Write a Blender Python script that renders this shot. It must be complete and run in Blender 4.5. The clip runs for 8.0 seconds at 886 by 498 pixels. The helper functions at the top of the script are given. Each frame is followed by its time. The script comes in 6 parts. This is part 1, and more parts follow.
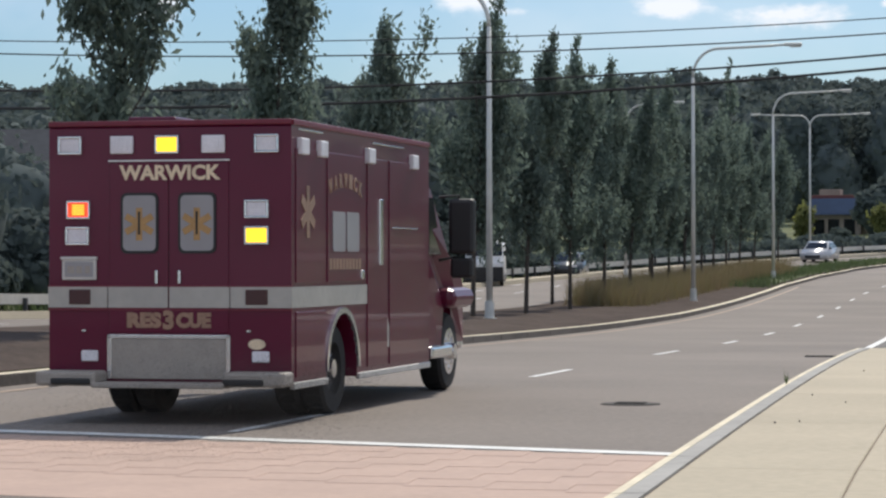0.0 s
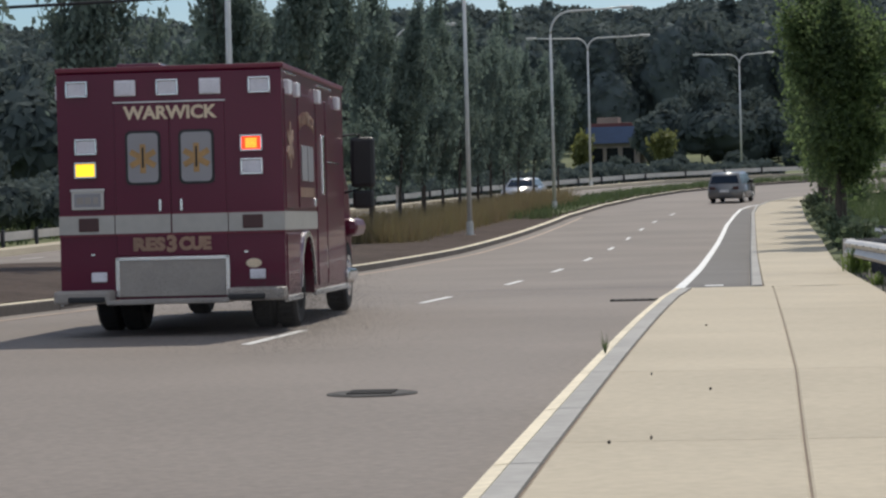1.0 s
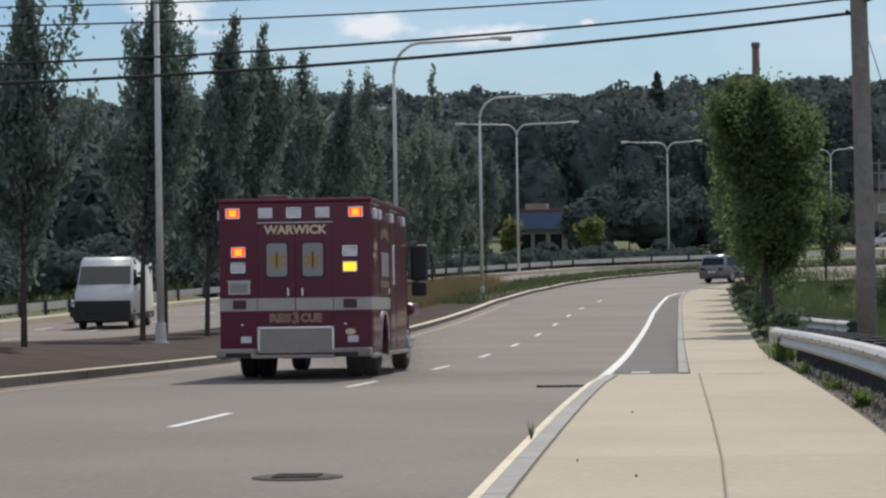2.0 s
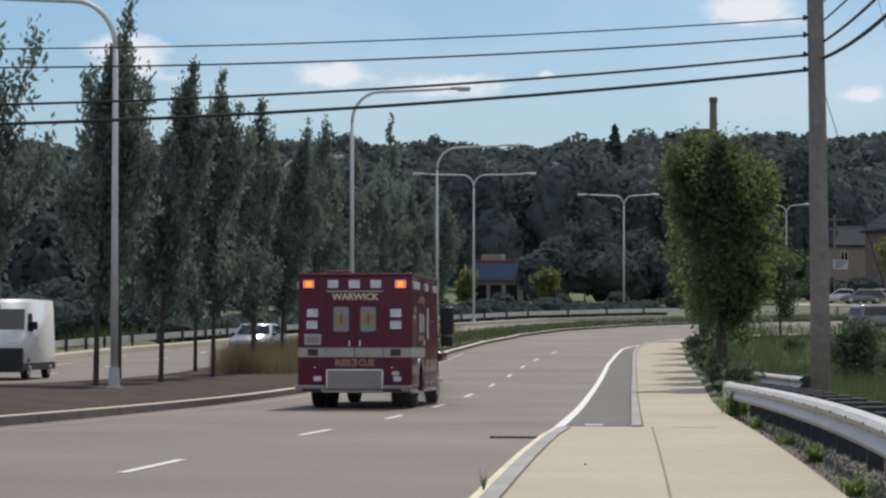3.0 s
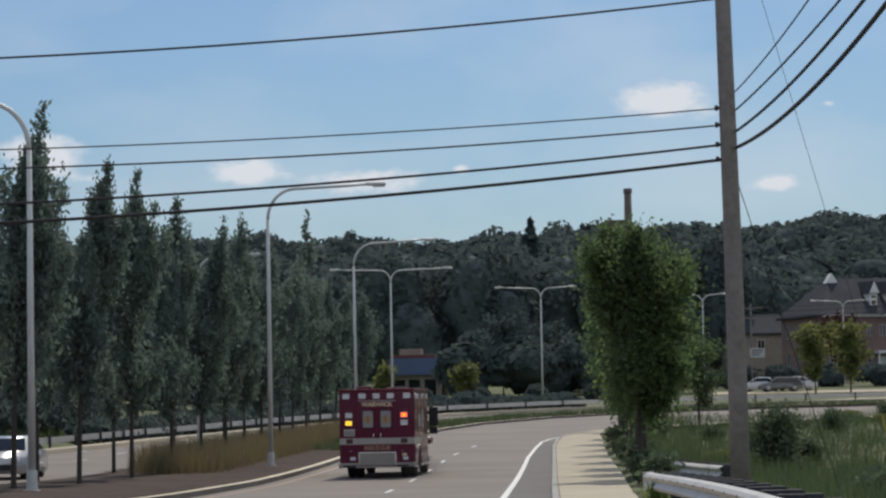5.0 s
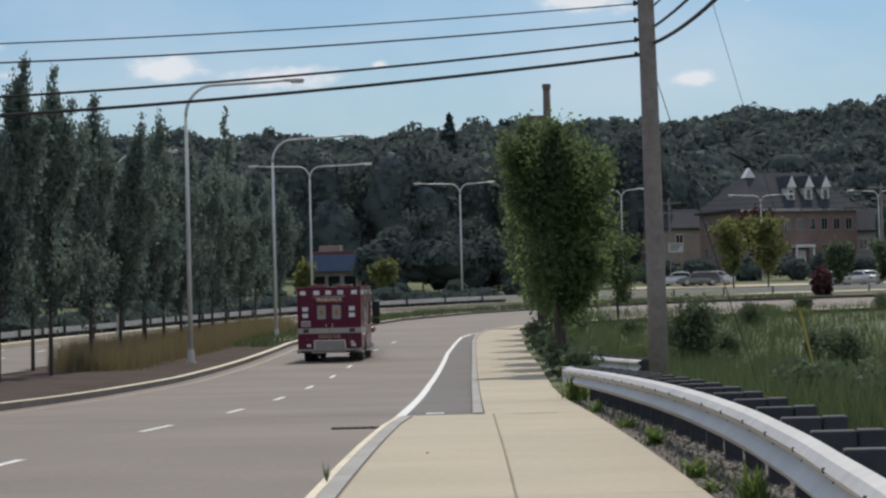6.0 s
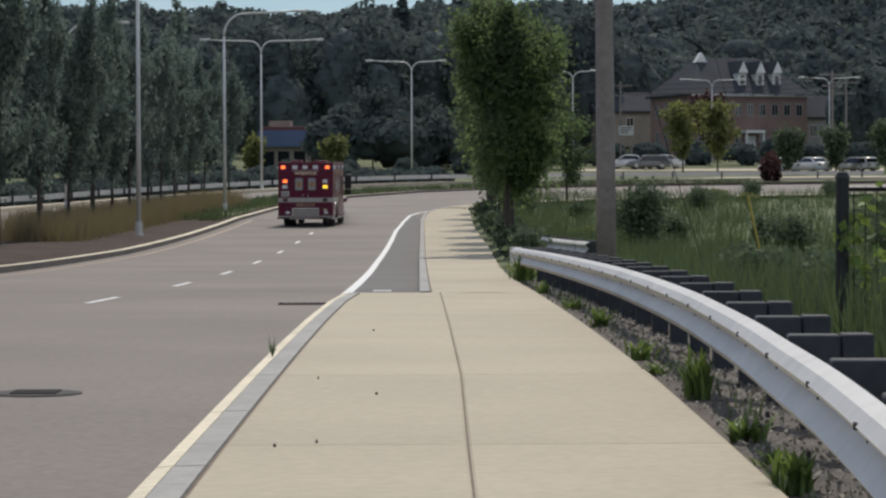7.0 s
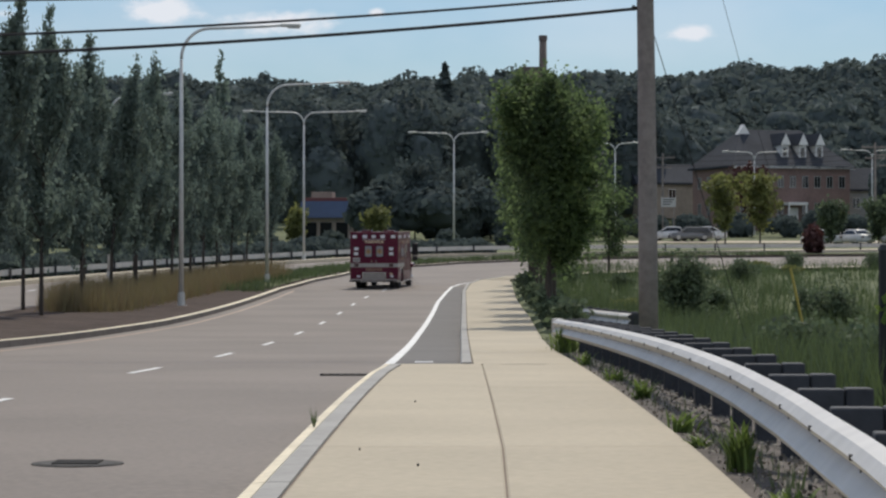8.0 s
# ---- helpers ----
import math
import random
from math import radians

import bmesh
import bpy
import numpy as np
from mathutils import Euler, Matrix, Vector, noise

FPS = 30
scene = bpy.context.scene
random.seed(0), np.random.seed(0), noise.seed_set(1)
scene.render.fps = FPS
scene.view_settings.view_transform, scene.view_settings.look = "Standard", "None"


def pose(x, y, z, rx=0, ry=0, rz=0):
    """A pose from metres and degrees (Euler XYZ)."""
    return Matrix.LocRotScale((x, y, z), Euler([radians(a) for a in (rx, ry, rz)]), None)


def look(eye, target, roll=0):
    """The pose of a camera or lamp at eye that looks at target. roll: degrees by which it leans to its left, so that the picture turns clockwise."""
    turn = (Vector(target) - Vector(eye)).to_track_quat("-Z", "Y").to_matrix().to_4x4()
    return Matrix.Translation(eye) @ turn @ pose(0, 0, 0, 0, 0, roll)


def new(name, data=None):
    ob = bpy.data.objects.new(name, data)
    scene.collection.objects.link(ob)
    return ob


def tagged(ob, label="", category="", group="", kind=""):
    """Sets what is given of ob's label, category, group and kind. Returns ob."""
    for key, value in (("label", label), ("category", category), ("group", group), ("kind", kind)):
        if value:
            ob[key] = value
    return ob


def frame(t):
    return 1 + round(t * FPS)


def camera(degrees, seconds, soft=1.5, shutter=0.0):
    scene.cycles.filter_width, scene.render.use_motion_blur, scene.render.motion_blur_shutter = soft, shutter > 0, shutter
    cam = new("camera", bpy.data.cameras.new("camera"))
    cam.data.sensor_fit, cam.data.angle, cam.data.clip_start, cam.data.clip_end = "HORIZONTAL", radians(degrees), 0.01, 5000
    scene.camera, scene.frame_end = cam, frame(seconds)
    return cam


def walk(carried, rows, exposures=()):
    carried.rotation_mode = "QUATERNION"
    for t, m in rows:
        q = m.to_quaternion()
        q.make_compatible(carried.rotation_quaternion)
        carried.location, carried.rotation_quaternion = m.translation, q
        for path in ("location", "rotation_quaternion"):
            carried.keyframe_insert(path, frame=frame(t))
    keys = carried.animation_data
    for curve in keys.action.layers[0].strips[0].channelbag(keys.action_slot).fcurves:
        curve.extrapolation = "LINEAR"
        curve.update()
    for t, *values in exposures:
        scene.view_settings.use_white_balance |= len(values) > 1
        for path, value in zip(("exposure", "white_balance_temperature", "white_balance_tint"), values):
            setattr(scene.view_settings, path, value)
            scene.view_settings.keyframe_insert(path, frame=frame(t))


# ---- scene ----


def aim(x, y, z, yaw, pitch, roll):
    """A camera pose: yaw to the right of +y, pitch upwards, roll to its left, in degrees."""
    a, b = radians(yaw), radians(pitch)
    ahead = Vector((math.sin(a) * math.cos(b), math.cos(a) * math.cos(b), math.sin(b)))
    return look((x, y, z), Vector((x, y, z)) + ahead * 50, roll)


cam = camera(2 * math.degrees(math.atan(784 / 4700)), 8.0, soft=2.4)
walk(cam, [
    (0.0, aim(0.93, -10.0, 1.70, -10.98, 0.10, -0.11)),
    (0.1, aim(0.68, -8.0, 1.56, -11.05, 0.20, -0.1)),
    (0.2, aim(0.44, -5.9, 1.50, -10.93, 0.03, -0.07)),
    (0.3, aim(0.18, -3.5, 1.46, -10.76, -0.2, -0.15)),
    (0.4, aim(0.04, -1.2, 1.46, -10.63, -0.5, -0.45)),
    (0.5, aim(0, 0, 1.5, -10.339, -0.877, -0.769)),
    (0.7, aim(0, 0, 1.5, -8.629, -1.285, -0.961)),
    (1.0, aim(0, 0, 1.5, -6.218, -1.300, -1.503)),
    (1.2, aim(0, 0, 1.5, -4.923, -0.797, -1.923)),
    (1.5, aim(0, 0, 1.5, -4.296, 0.025, -2.055)),
    (1.7, aim(0, 0, 1.5, -4.577, 0.320, -1.424)),
    (2.8, aim(0, 0, 1.5, -4.114, 0.960, 0.046)),
    (3.0, aim(0, 0, 1.5, -3.658, 1.552, 0.057)),
    (3.2, aim(0, 0, 1.5, -3.075, 2.047, 0.107)),
    (3.5, aim(0, 0, 1.5, -2.111, 1.969, 0.062)),
    (4.0, aim(0, 0, 1.5, -1.892, 2.169, -0.534)),
    (4.2, aim(0, 0, 1.5, -2.160, 2.473, -0.991)),
    (5.3, aim(0, 0, 1.5, -1.429, 3.710, -1.154)),
    (5.5, aim(0, 0, 1.5, -0.734, 2.927, -1.284)),
    (5.8, aim(0, 0, 1.5, -0.397, 1.967, -1.443)),
    (6.0, aim(0, 0, 1.5, -0.155, 1.307, -1.381)),
    (6.2, aim(0, 0, 1.5, 0.054, 0.719, -1.034)),
    (6.5, aim(0, 0, 1.5, 0.473, -0.550, -0.367)),
    (7.0, aim(0, 0, 1.5, 0.907, -1.331, -0.147)),
    (7.5, aim(0, 0, 1.5, 0.055, -0.328, -0.407)),
    (8.0, aim(0, 0, 1.5, 0.004, 0.208, -0.001)),
], [(0.0, .20), (0.1, .04), (0.2, -.22), (0.3, -.08), (0.5, .05), (1.5, -.0), (3.5, -.03), (4.2, -.12), (5.5, -.24), (6.2, -.08), (7.0, -.10), (8.0, -.06)])

# ---- light ----
SUN_AZ, SUN_EL = 9.0, 48.0      # degrees to the right of +y, and above the horizon
world = bpy.data.worlds.new("sky")
scene.world = world
world.use_nodes = True
wn, wl = world.node_tree.nodes, world.node_tree.links
sky = wn.new("ShaderNodeTexSky")
sky.sky_type, sky.sun_disc = "NISHITA", False
sky.sun_elevation, sky.sun_rotation = radians(SUN_EL), radians(SUN_AZ)
sky.dust_density, sky.ozone_density = 1.0, 2.0
coord = wn.new("ShaderNodeTexCoord")
puffs = wn.new("ShaderNodeTexNoise")
puffs.inputs["Scale"].default_value, puffs.inputs["Detail"].default_value, puffs.inputs["Roughness"].default_value = 42.0, 7.0, 0.6
flat = wn.new("ShaderNodeMapping")
flat.inputs["Scale"].default_value = (1.0, 1.0, 2.0)
veil = wn.new("ShaderNodeTexNoise")
veil.inputs["Scale"].default_value, veil.inputs["Detail"].default_value = 9.0, 5.0
vramp = wn.new("ShaderNodeValToRGB")
vramp.color_ramp.elements[0].position, vramp.color_ramp.elements[1].position = 0.44, 0.72
vramp.color_ramp.elements[1].color = (0.30, 0.30, 0.30, 1)
both = wn.new("ShaderNodeMath")
both.operation, both.use_clamp = "ADD", True
mixc = wn.new("ShaderNodeMixRGB")
mixc.inputs[2].default_value = (8.7, 9.1, 9.8, 1)
wl.new(coord.outputs["Generated"], flat.inputs["Vector"])
wl.new(flat.outputs[0], puffs.inputs["Vector"])
wl.new(flat.outputs[0], veil.inputs["Vector"])
# small fair-weather clouds: direction, half width, half height, density
CLOUDS = ((-0.1797, 0.9788, 0.0975, 0.0199, 0.0105, 1.10),
          (-0.1072, 0.9899, 0.0930, 0.0165, 0.0066, 1.05),
          (-0.0619, 0.9942, 0.0879, 0.0202, 0.0064, 1.05),
          (0.0528, 0.9918, 0.1164, 0.0234, 0.0066, 1.15),
          (0.0944, 0.9919, 0.0846, 0.0112, 0.0044, 1.00),
          (-0.0247, 0.9954, 0.0925, 0.0040, 0.0025, 1.00),
          (0.1126, 0.9872, 0.1134, 0.0043, 0.0019, 0.90),
          (-0.2951, 0.9508, 0.0955, 0.0199, 0.0100, 1.05),
          (-0.1600, 0.9790, 0.0905, 0.0160, 0.0033, 0.80))
last_cloud = None
for cx, cy, cz, half_w, half_h, dense in CLOUDS:
    off = wn.new("ShaderNodeVectorMath")
    off.operation, off.inputs[1].default_value = "SUBTRACT", (cx, cy, cz)
    wl.new(coord.outputs["Generated"], off.inputs[0])
    size = wn.new("ShaderNodeVectorMath")
    size.operation, size.inputs[1].default_value = "MULTIPLY", (1 / half_w, 1 / half_w, 1 / half_h)
    wl.new(off.outputs[0], size.inputs[0])
    far = wn.new("ShaderNodeVectorMath")
    far.operation = "LENGTH"
    wl.new(size.outputs[0], far.inputs[0])
    inside = wn.new("ShaderNodeMath")
    inside.operation, inside.inputs[0].default_value = "SUBTRACT", dense
    wl.new(far.outputs["Value"], inside.inputs[1])
    if last_cloud:
        most = wn.new("ShaderNodeMath")
        most.operation = "MAXIMUM"
        wl.new(last_cloud.outputs[0], most.inputs[0])
        wl.new(inside.outputs[0], most.inputs[1])
        inside = most
    last_cloud = inside
ragged = wn.new("ShaderNodeMath")
ragged.operation, ragged.inputs[1].default_value = "MULTIPLY_ADD", 2.6
ramp = wn.new("ShaderNodeMapRange")
ramp.interpolation_type = "SMOOTHSTEP"
ramp.inputs["From Min"].default_value, ramp.inputs["From Max"].default_value = 1.35, 2.2
wl.new(puffs.outputs["Fac"], ragged.inputs[0])
wl.new(last_cloud.outputs[0], ragged.inputs[2])
wl.new(ragged.outputs[0], ramp.inputs["Value"])
# unseen cloud around the view, made up to add fill light
fill_cloud = wn.new("ShaderNodeTexNoise")
fill_cloud.inputs["Scale"].default_value, fill_cloud.inputs["Detail"].default_value = 3.2, 6.0
bramp = wn.new("ShaderNodeMapRange")
bramp.interpolation_type = "SMOOTHSTEP"
bramp.inputs["From Min"].default_value, bramp.inputs["From Max"].default_value = 0.455, 0.585
# keeps the added cloud out of the visible sky
away = wn.new("ShaderNodeVectorMath")
away.operation, away.inputs[1].default_value = "DISTANCE", (-0.08, 0.99, 0.08)
aramp = wn.new("ShaderNodeMapRange")
aramp.inputs["From Min"].default_value, aramp.inputs["From Max"].default_value = 0.40, 0.75
high = wn.new("ShaderNodeMath")
high.operation = "MULTIPLY"
sum_ = wn.new("ShaderNodeMath")
sum_.operation = "MAXIMUM"
wl.new(flat.outputs[0], fill_cloud.inputs["Vector"])
wl.new(fill_cloud.outputs["Fac"], bramp.inputs["Value"])
wl.new(coord.outputs["Generated"], away.inputs[0])
wl.new(away.outputs["Value"], aramp.inputs["Value"])
wl.new(bramp.outputs[0], high.inputs[0])
wl.new(aramp.outputs[0], high.inputs[1])
wl.new(high.outputs[0], sum_.inputs[0])
wl.new(ramp.outputs[0], sum_.inputs[1])
wl.new(veil.outputs["Fac"], vramp.inputs[0])
wl.new(sum_.outputs[0], both.inputs[0])
wl.new(vramp.outputs[0], both.inputs[1])
wl.new(both.outputs[0], mixc.inputs[0])
clear = wn.new("ShaderNodeMixRGB")
clear.blend_type, clear.inputs[0].default_value, clear.inputs[2].default_value = "MULTIPLY", 1.0, (0.565, 0.745, 0.935, 1)
wl.new(sky.outputs[0], clear.inputs[1])
wl.new(clear.outputs[0], mixc.inputs[1])
wl.new(mixc.outputs[0], wn["Background"].inputs["Color"])
wn["Background"].inputs["Strength"].default_value = 0.092
sun = new("sun", bpy.data.lights.new("sun", "SUN"))
sun.data.energy, sun.data.angle, sun.data.color = 3.05, radians(0.6), (1.0, 0.92, 0.80)
_a, _e = radians(SUN_AZ), radians(SUN_EL)
sun.matrix_basis = look((math.sin(_a) * math.cos(_e) * 90, math.cos(_a) * math.cos(_e) * 90, math.sin(_e) * 90), (0, 0, 0))


# ---- materials ----
def mat(name, colour, rough=0.7, metal=0.0, scale=6.0, vary=0.25, bump=0.15, coarse=0.12, island=0.0, piece=0.0,
        coat=0.0, glow=None, power=0.0, spec=0.5, through_light=0.0, second=None, detail=8.0):
    """Principled surface with variation at two scales (grain and stains), relief, and random tone per island or piece."""
    m = bpy.data.materials.new(name)
    m.use_nodes = True
    n, l = m.node_tree.nodes, m.node_tree.links
    b = n["Principled BSDF"]
    b.inputs["Roughness"].default_value, b.inputs["Metallic"].default_value = rough, metal
    b.inputs["Coat Weight"].default_value, b.inputs["Specular IOR Level"].default_value = coat, spec
    geo, tc = n.new("ShaderNodeNewGeometry"), n.new("ShaderNodeTexCoord")
    fine, wide = n.new("ShaderNodeTexNoise"), n.new("ShaderNodeTexNoise")
    fine.inputs["Scale"].default_value, fine.inputs["Detail"].default_value = scale, detail
    wide.inputs["Scale"].default_value, wide.inputs["Detail"].default_value = scale * coarse, 4.0
    for t in (fine, wide):
        l.new(geo.outputs["Position"] if not piece else tc.outputs["Object"], t.inputs["Vector"])
    add = n.new("ShaderNodeMath")
    add.operation = "ADD"
    l.new(fine.outputs["Fac"], add.inputs[0])
    l.new(wide.outputs["Fac"], add.inputs[1])
    last = add
    for amount, source in ((island, geo.outputs["Random Per Island"]), (piece, None)):
        if amount:
            if source is None:
                source = n.new("ShaderNodeObjectInfo").outputs["Random"]
            mul = n.new("ShaderNodeMath")
            mul.operation, mul.inputs[1].default_value, mul.inputs[2].default_value = "MULTIPLY_ADD", amount, -amount / 2
            l.new(source, mul.inputs[0])
            more = n.new("ShaderNodeMath")
            more.operation = "ADD"
            l.new(last.outputs[0], more.inputs[0])
            l.new(mul.outputs[0], more.inputs[1])
            last = more
    r = n.new("ShaderNodeMapRange")
    r.inputs["From Min"].default_value, r.inputs["From Max"].default_value = 0.6, 1.4
    l.new(last.outputs[0], r.inputs["Value"])
    mix = n.new("ShaderNodeMixRGB")
    c2 = second or colour
    mix.inputs[1].default_value = (*[max(0, c * (1 - vary)) for c in colour], 1)
    mix.inputs[2].default_value = (*[min(1, c * (1 + vary)) for c in c2], 1)
    l.new(r.outputs[0], mix.inputs[0])
    l.new(mix.outputs[0], b.inputs["Base Color"])
    if bump:
        bm_ = n.new("ShaderNodeBump")
        bm_.inputs["Strength"].default_value, bm_.inputs["Distance"].default_value = bump, 0.02
        l.new(fine.outputs["Fac"], bm_.inputs["Height"])
        l.new(bm_.outputs[0], b.inputs["Normal"])
    if glow:
        b.inputs["Emission Color"].default_value, b.inputs["Emission Strength"].default_value = (*glow, 1), power
    if through_light:
        tr = n.new("ShaderNodeBsdfTranslucent")
        ms = n.new("ShaderNodeMixShader")
        ms.inputs[0].default_value = through_light
        l.new(mix.outputs[0], tr.inputs["Color"])
        l.new(b.outputs[0], ms.inputs[1])
        l.new(tr.outputs[0], ms.inputs[2])
        l.new(ms.outputs[0], n["Material Output"].inputs["Surface"])
    return m


ASPHALT = mat("asphalt", (0.19, 0.162, 0.141), 0.8, scale=16, vary=0.24, bump=0.10, coarse=0.012, spec=0.3)
ASPHALT_DARK = mat("patched asphalt", (0.115, 0.107, 0.10), 0.85, scale=9, vary=0.2, bump=0.3, coarse=0.05)
CONCRETE = mat("sidewalk concrete", (0.45, 0.395, 0.30), 0.9, scale=14, vary=0.14, bump=0.04, coarse=0.03, piece=0.2, spec=0.3)
KERB_MAT = mat("kerb concrete", (0.33, 0.32, 0.30), 0.85, scale=9, vary=0.2, bump=0.2, coarse=0.1, piece=0.2)
# besides grime, this dark tone carries the shade on the kerb face
KERB_GRIMY_SHADED = mat("grimy brown-grey kerb concrete with painted face shade", (0.14, 0.125, 0.112), 0.9, scale=9, vary=0.25, bump=0.2, coarse=0.1, piece=0.2, spec=.2)
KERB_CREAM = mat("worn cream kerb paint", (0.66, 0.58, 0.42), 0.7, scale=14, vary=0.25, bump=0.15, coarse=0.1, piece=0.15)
JOINT = mat("brown joint filler", (0.21, 0.165, 0.13), 0.95)
PAINT_WHITE = mat("worn white road paint", (0.68, 0.68, 0.66), 0.6, scale=18, vary=0.22, bump=0.1)
PAINT_YELLOW = mat("faded yellow road paint", (0.33, 0.24, 0.165), 0.65, scale=14, vary=0.3, bump=0.1)
BRICK_RED = mat("red stamped paving", (0.44, 0.31, 0.25), 0.8, scale=11, vary=0.12, piece=0.1)
MULCH = mat("dry brown mulch", (0.075, 0.056, 0.047), 0.95, scale=8, vary=0.45, bump=0.8, coarse=0.1, spec=0.1)
GRASS_GROUND = mat("rough green ground", (0.08, 0.12, 0.035), 0.95, scale=1.2, vary=0.5, bump=0.6, coarse=0.06, second=(0.10, 0.11, 0.04))
GRAVEL = mat("dark gravel and litter", (0.095, 0.08, 0.068), 0.95, scale=18, vary=0.6, bump=1.0)
IRON = mat("cast iron", (0.05, 0.046, 0.043), 0.9, 0.0, scale=30, vary=0.3)
GALV = mat("galvanised steel", (0.56, 0.54, 0.51), 0.5, 0.15, scale=5, vary=0.15, bump=0.05, coarse=0.2)
LAMP_GREY = mat("grey lamp post paint", (0.60, 0.61, 0.59), 0.5, 0.1, scale=4, vary=0.12, bump=0.05)
DARK_WOOD = mat("dark treated timber", (0.045, 0.048, 0.056), 0.85, scale=14, vary=0.3, bump=0.4, piece=0.2)
POLE_WOOD = mat("weathered pole timber", (0.255, 0.222, 0.205), 0.9, scale=9, vary=0.28, bump=0.5, coarse=0.2)
CABLE = mat("black cable", (0.025, 0.025, 0.028), 0.7, vary=0.1, bump=0)
RED = mat("dark red vehicle paint", (0.102, 0.003, 0.026), 0.34, scale=2, vary=0.08, bump=0.0, coat=0.28, spec=0.3)
RED_TRIM = mat("dark red trim", (0.15, 0.012, 0.03), 0.4, vary=0.1, bump=0)
SILVER_STRIPE = mat("reflective silver band", (0.42, 0.40, 0.365), 0.45, 0.1, scale=9, vary=0.12, bump=0.02)
GOLD = mat("gold leaf lettering", (0.72, 0.58, 0.41), 0.45, 0.1, scale=30, vary=0.2, bump=0)
GOLD_DIM = mat("weathered gold lettering", (0.31, 0.19, 0.13), 0.5, 0.1, scale=30, vary=0.25, bump=0)
TREAD = mat("aluminium tread plate", (0.34, 0.305, 0.27), 0.6, 0.0, scale=40, vary=0.15, bump=0.3)
CHROME = mat("chrome", (0.72, 0.72, 0.74), 0.15, 0.9, vary=0.05, bump=0)
LENS_GREY = mat("clear ribbed lens", (0.74, 0.72, 0.76), 0.4, 0.0, scale=60, vary=0.15, bump=0.1)
LENS_AMBER = mat("lit amber lens", (0.9, 0.6, 0.1), 0.4, glow=(1.0, 0.62, 0.01), power=1.25, vary=0.05, bump=0)
LENS_HOT = mat("glowing orange core", (0.9, 0.5, 0.1), 0.4, glow=(1.0, 0.36, 0.02), power=1.6, vary=0.05, bump=0)
LENS_RED = mat("lit red lens", (0.7, 0.08, 0.03), 0.4, glow=(1.0, 0.045, 0.01), power=1.5, vary=0.05, bump=0)
LENS_DARK = mat("dark red reflector", (0.06, 0.02, 0.02), 0.3, vary=0.1, bump=0)
FROST = mat("frosted window film", (0.31, 0.30, 0.31), 0.45, scale=3, vary=0.1, bump=0)
GLASS_DARK = mat("dark tinted glass", (0.012, 0.014, 0.016), 0.06, spec=0.8, vary=0.05, bump=0)
RUBBER = mat("tyre rubber", (0.02, 0.02, 0.021), 0.85, scale=20, vary=0.25, bump=0.2)
BLACK = mat("black plastic", (0.018, 0.018, 0.02), 0.55, vary=0.15, bump=0.05)
WHITE_PAINT = mat("white paint", (0.72, 0.72, 0.72), 0.4, vary=0.06, bump=0, coat=0.3)


# ---- helpers for building ----
def soft_table(ys, zs):
    ys, zs = np.array(ys, float), np.array(zs, float)
    fine_y = np.arange(ys[0], ys[-1] + 1.0, 1.0)
    fine_z = np.interp(fine_y, ys, zs)
    pad = np.pad(fine_z, 6, mode="edge")
    return fine_y, np.convolve(pad, np.ones(13) / 13, "valid")


PROFILE = soft_table((-60, 0, 15, 22, 28, 35, 50, 64, 80, 94, 110, 120, 135, 160, 215, 240, 300, 330, 400, 520, 900),
                     (.1, .1, .09, .07, .01, -.08, -.30, -.46, -.51, -.47, -.34, -.24, -.05, .38, 1.75, 2.2, 4.0, 5.2, 8.0, 16, 30))


def gz(y):
    """Height of the roadway at a distance along the road."""
    return float(np.interp(y, *PROFILE))


def lerp_x(table, y):
    return float(np.interp(y, [p[1] for p in table], [p[0] for p in table]))


KERB_LEFT = ((-13, -60), (-11.7, 0), (-11.2, 11), (-10.85, 18), (-10.35, 27), (-10.0, 33), (-9.8, 38), (-9.35, 50), (-8.8, 65), (-8.25, 80), (-8.0, 103),
             (-7.9, 131), (-7.1, 150), (-5.6, 166), (-3.2, 178), (1.5, 190), (8, 199), (18, 206), (40, 214), (90, 222), (160, 228))
KERB_RIGHT = ((-1.5, -60), (-1.22, 0), (-1.15, 10.8), (-1.08, 18.3), (-1.0, 27), (-.93, 33), (-.85, 36), (-.82, 36.9), (.25, 37.7), (.47, 70), (.92, 126),
              (1.22, 139), (1.9, 148), (3.4, 156), (8, 166), (13, 171), (18, 175), (40, 186), (90, 196), (160, 202))
WALK_RIGHT = ((1.2, -60), (1.38, 0), (1.57, 10.7), (1.68, 15.3), (1.75, 22.5), (1.88, 35.4), (1.97, 48), (2.14, 56), (2.75, 83), (3.1, 112), (3.8, 148), (5.0, 158))
SEAM = ((.1, -60), (.22, 0), (.27, 10.8), (.31, 12), (.41, 18.3), (.53, 35.2), (.55, 38))


def part(name, bm, material, parent=None, label="", smooth=False):
    me = bpy.data.meshes.new(name)
    bm.normal_update()
    bm.to_mesh(me)
    bm.free()
    for m in (material if isinstance(material, (list, tuple)) else (material,)):
        me.materials.append(m)
    if smooth:
        for p in me.polygons:
            p.use_smooth = True
    ob = new(name, me)
    if parent:
        ob.parent = parent
    if label:
        ob["label"] = label
    return ob


def empty(name, x=0, y=0, z=0, rz=0, **tags):
    ob = new(name)
    ob.matrix_basis = pose(x, y, z, 0, 0, rz)
    return tagged(ob, **tags)


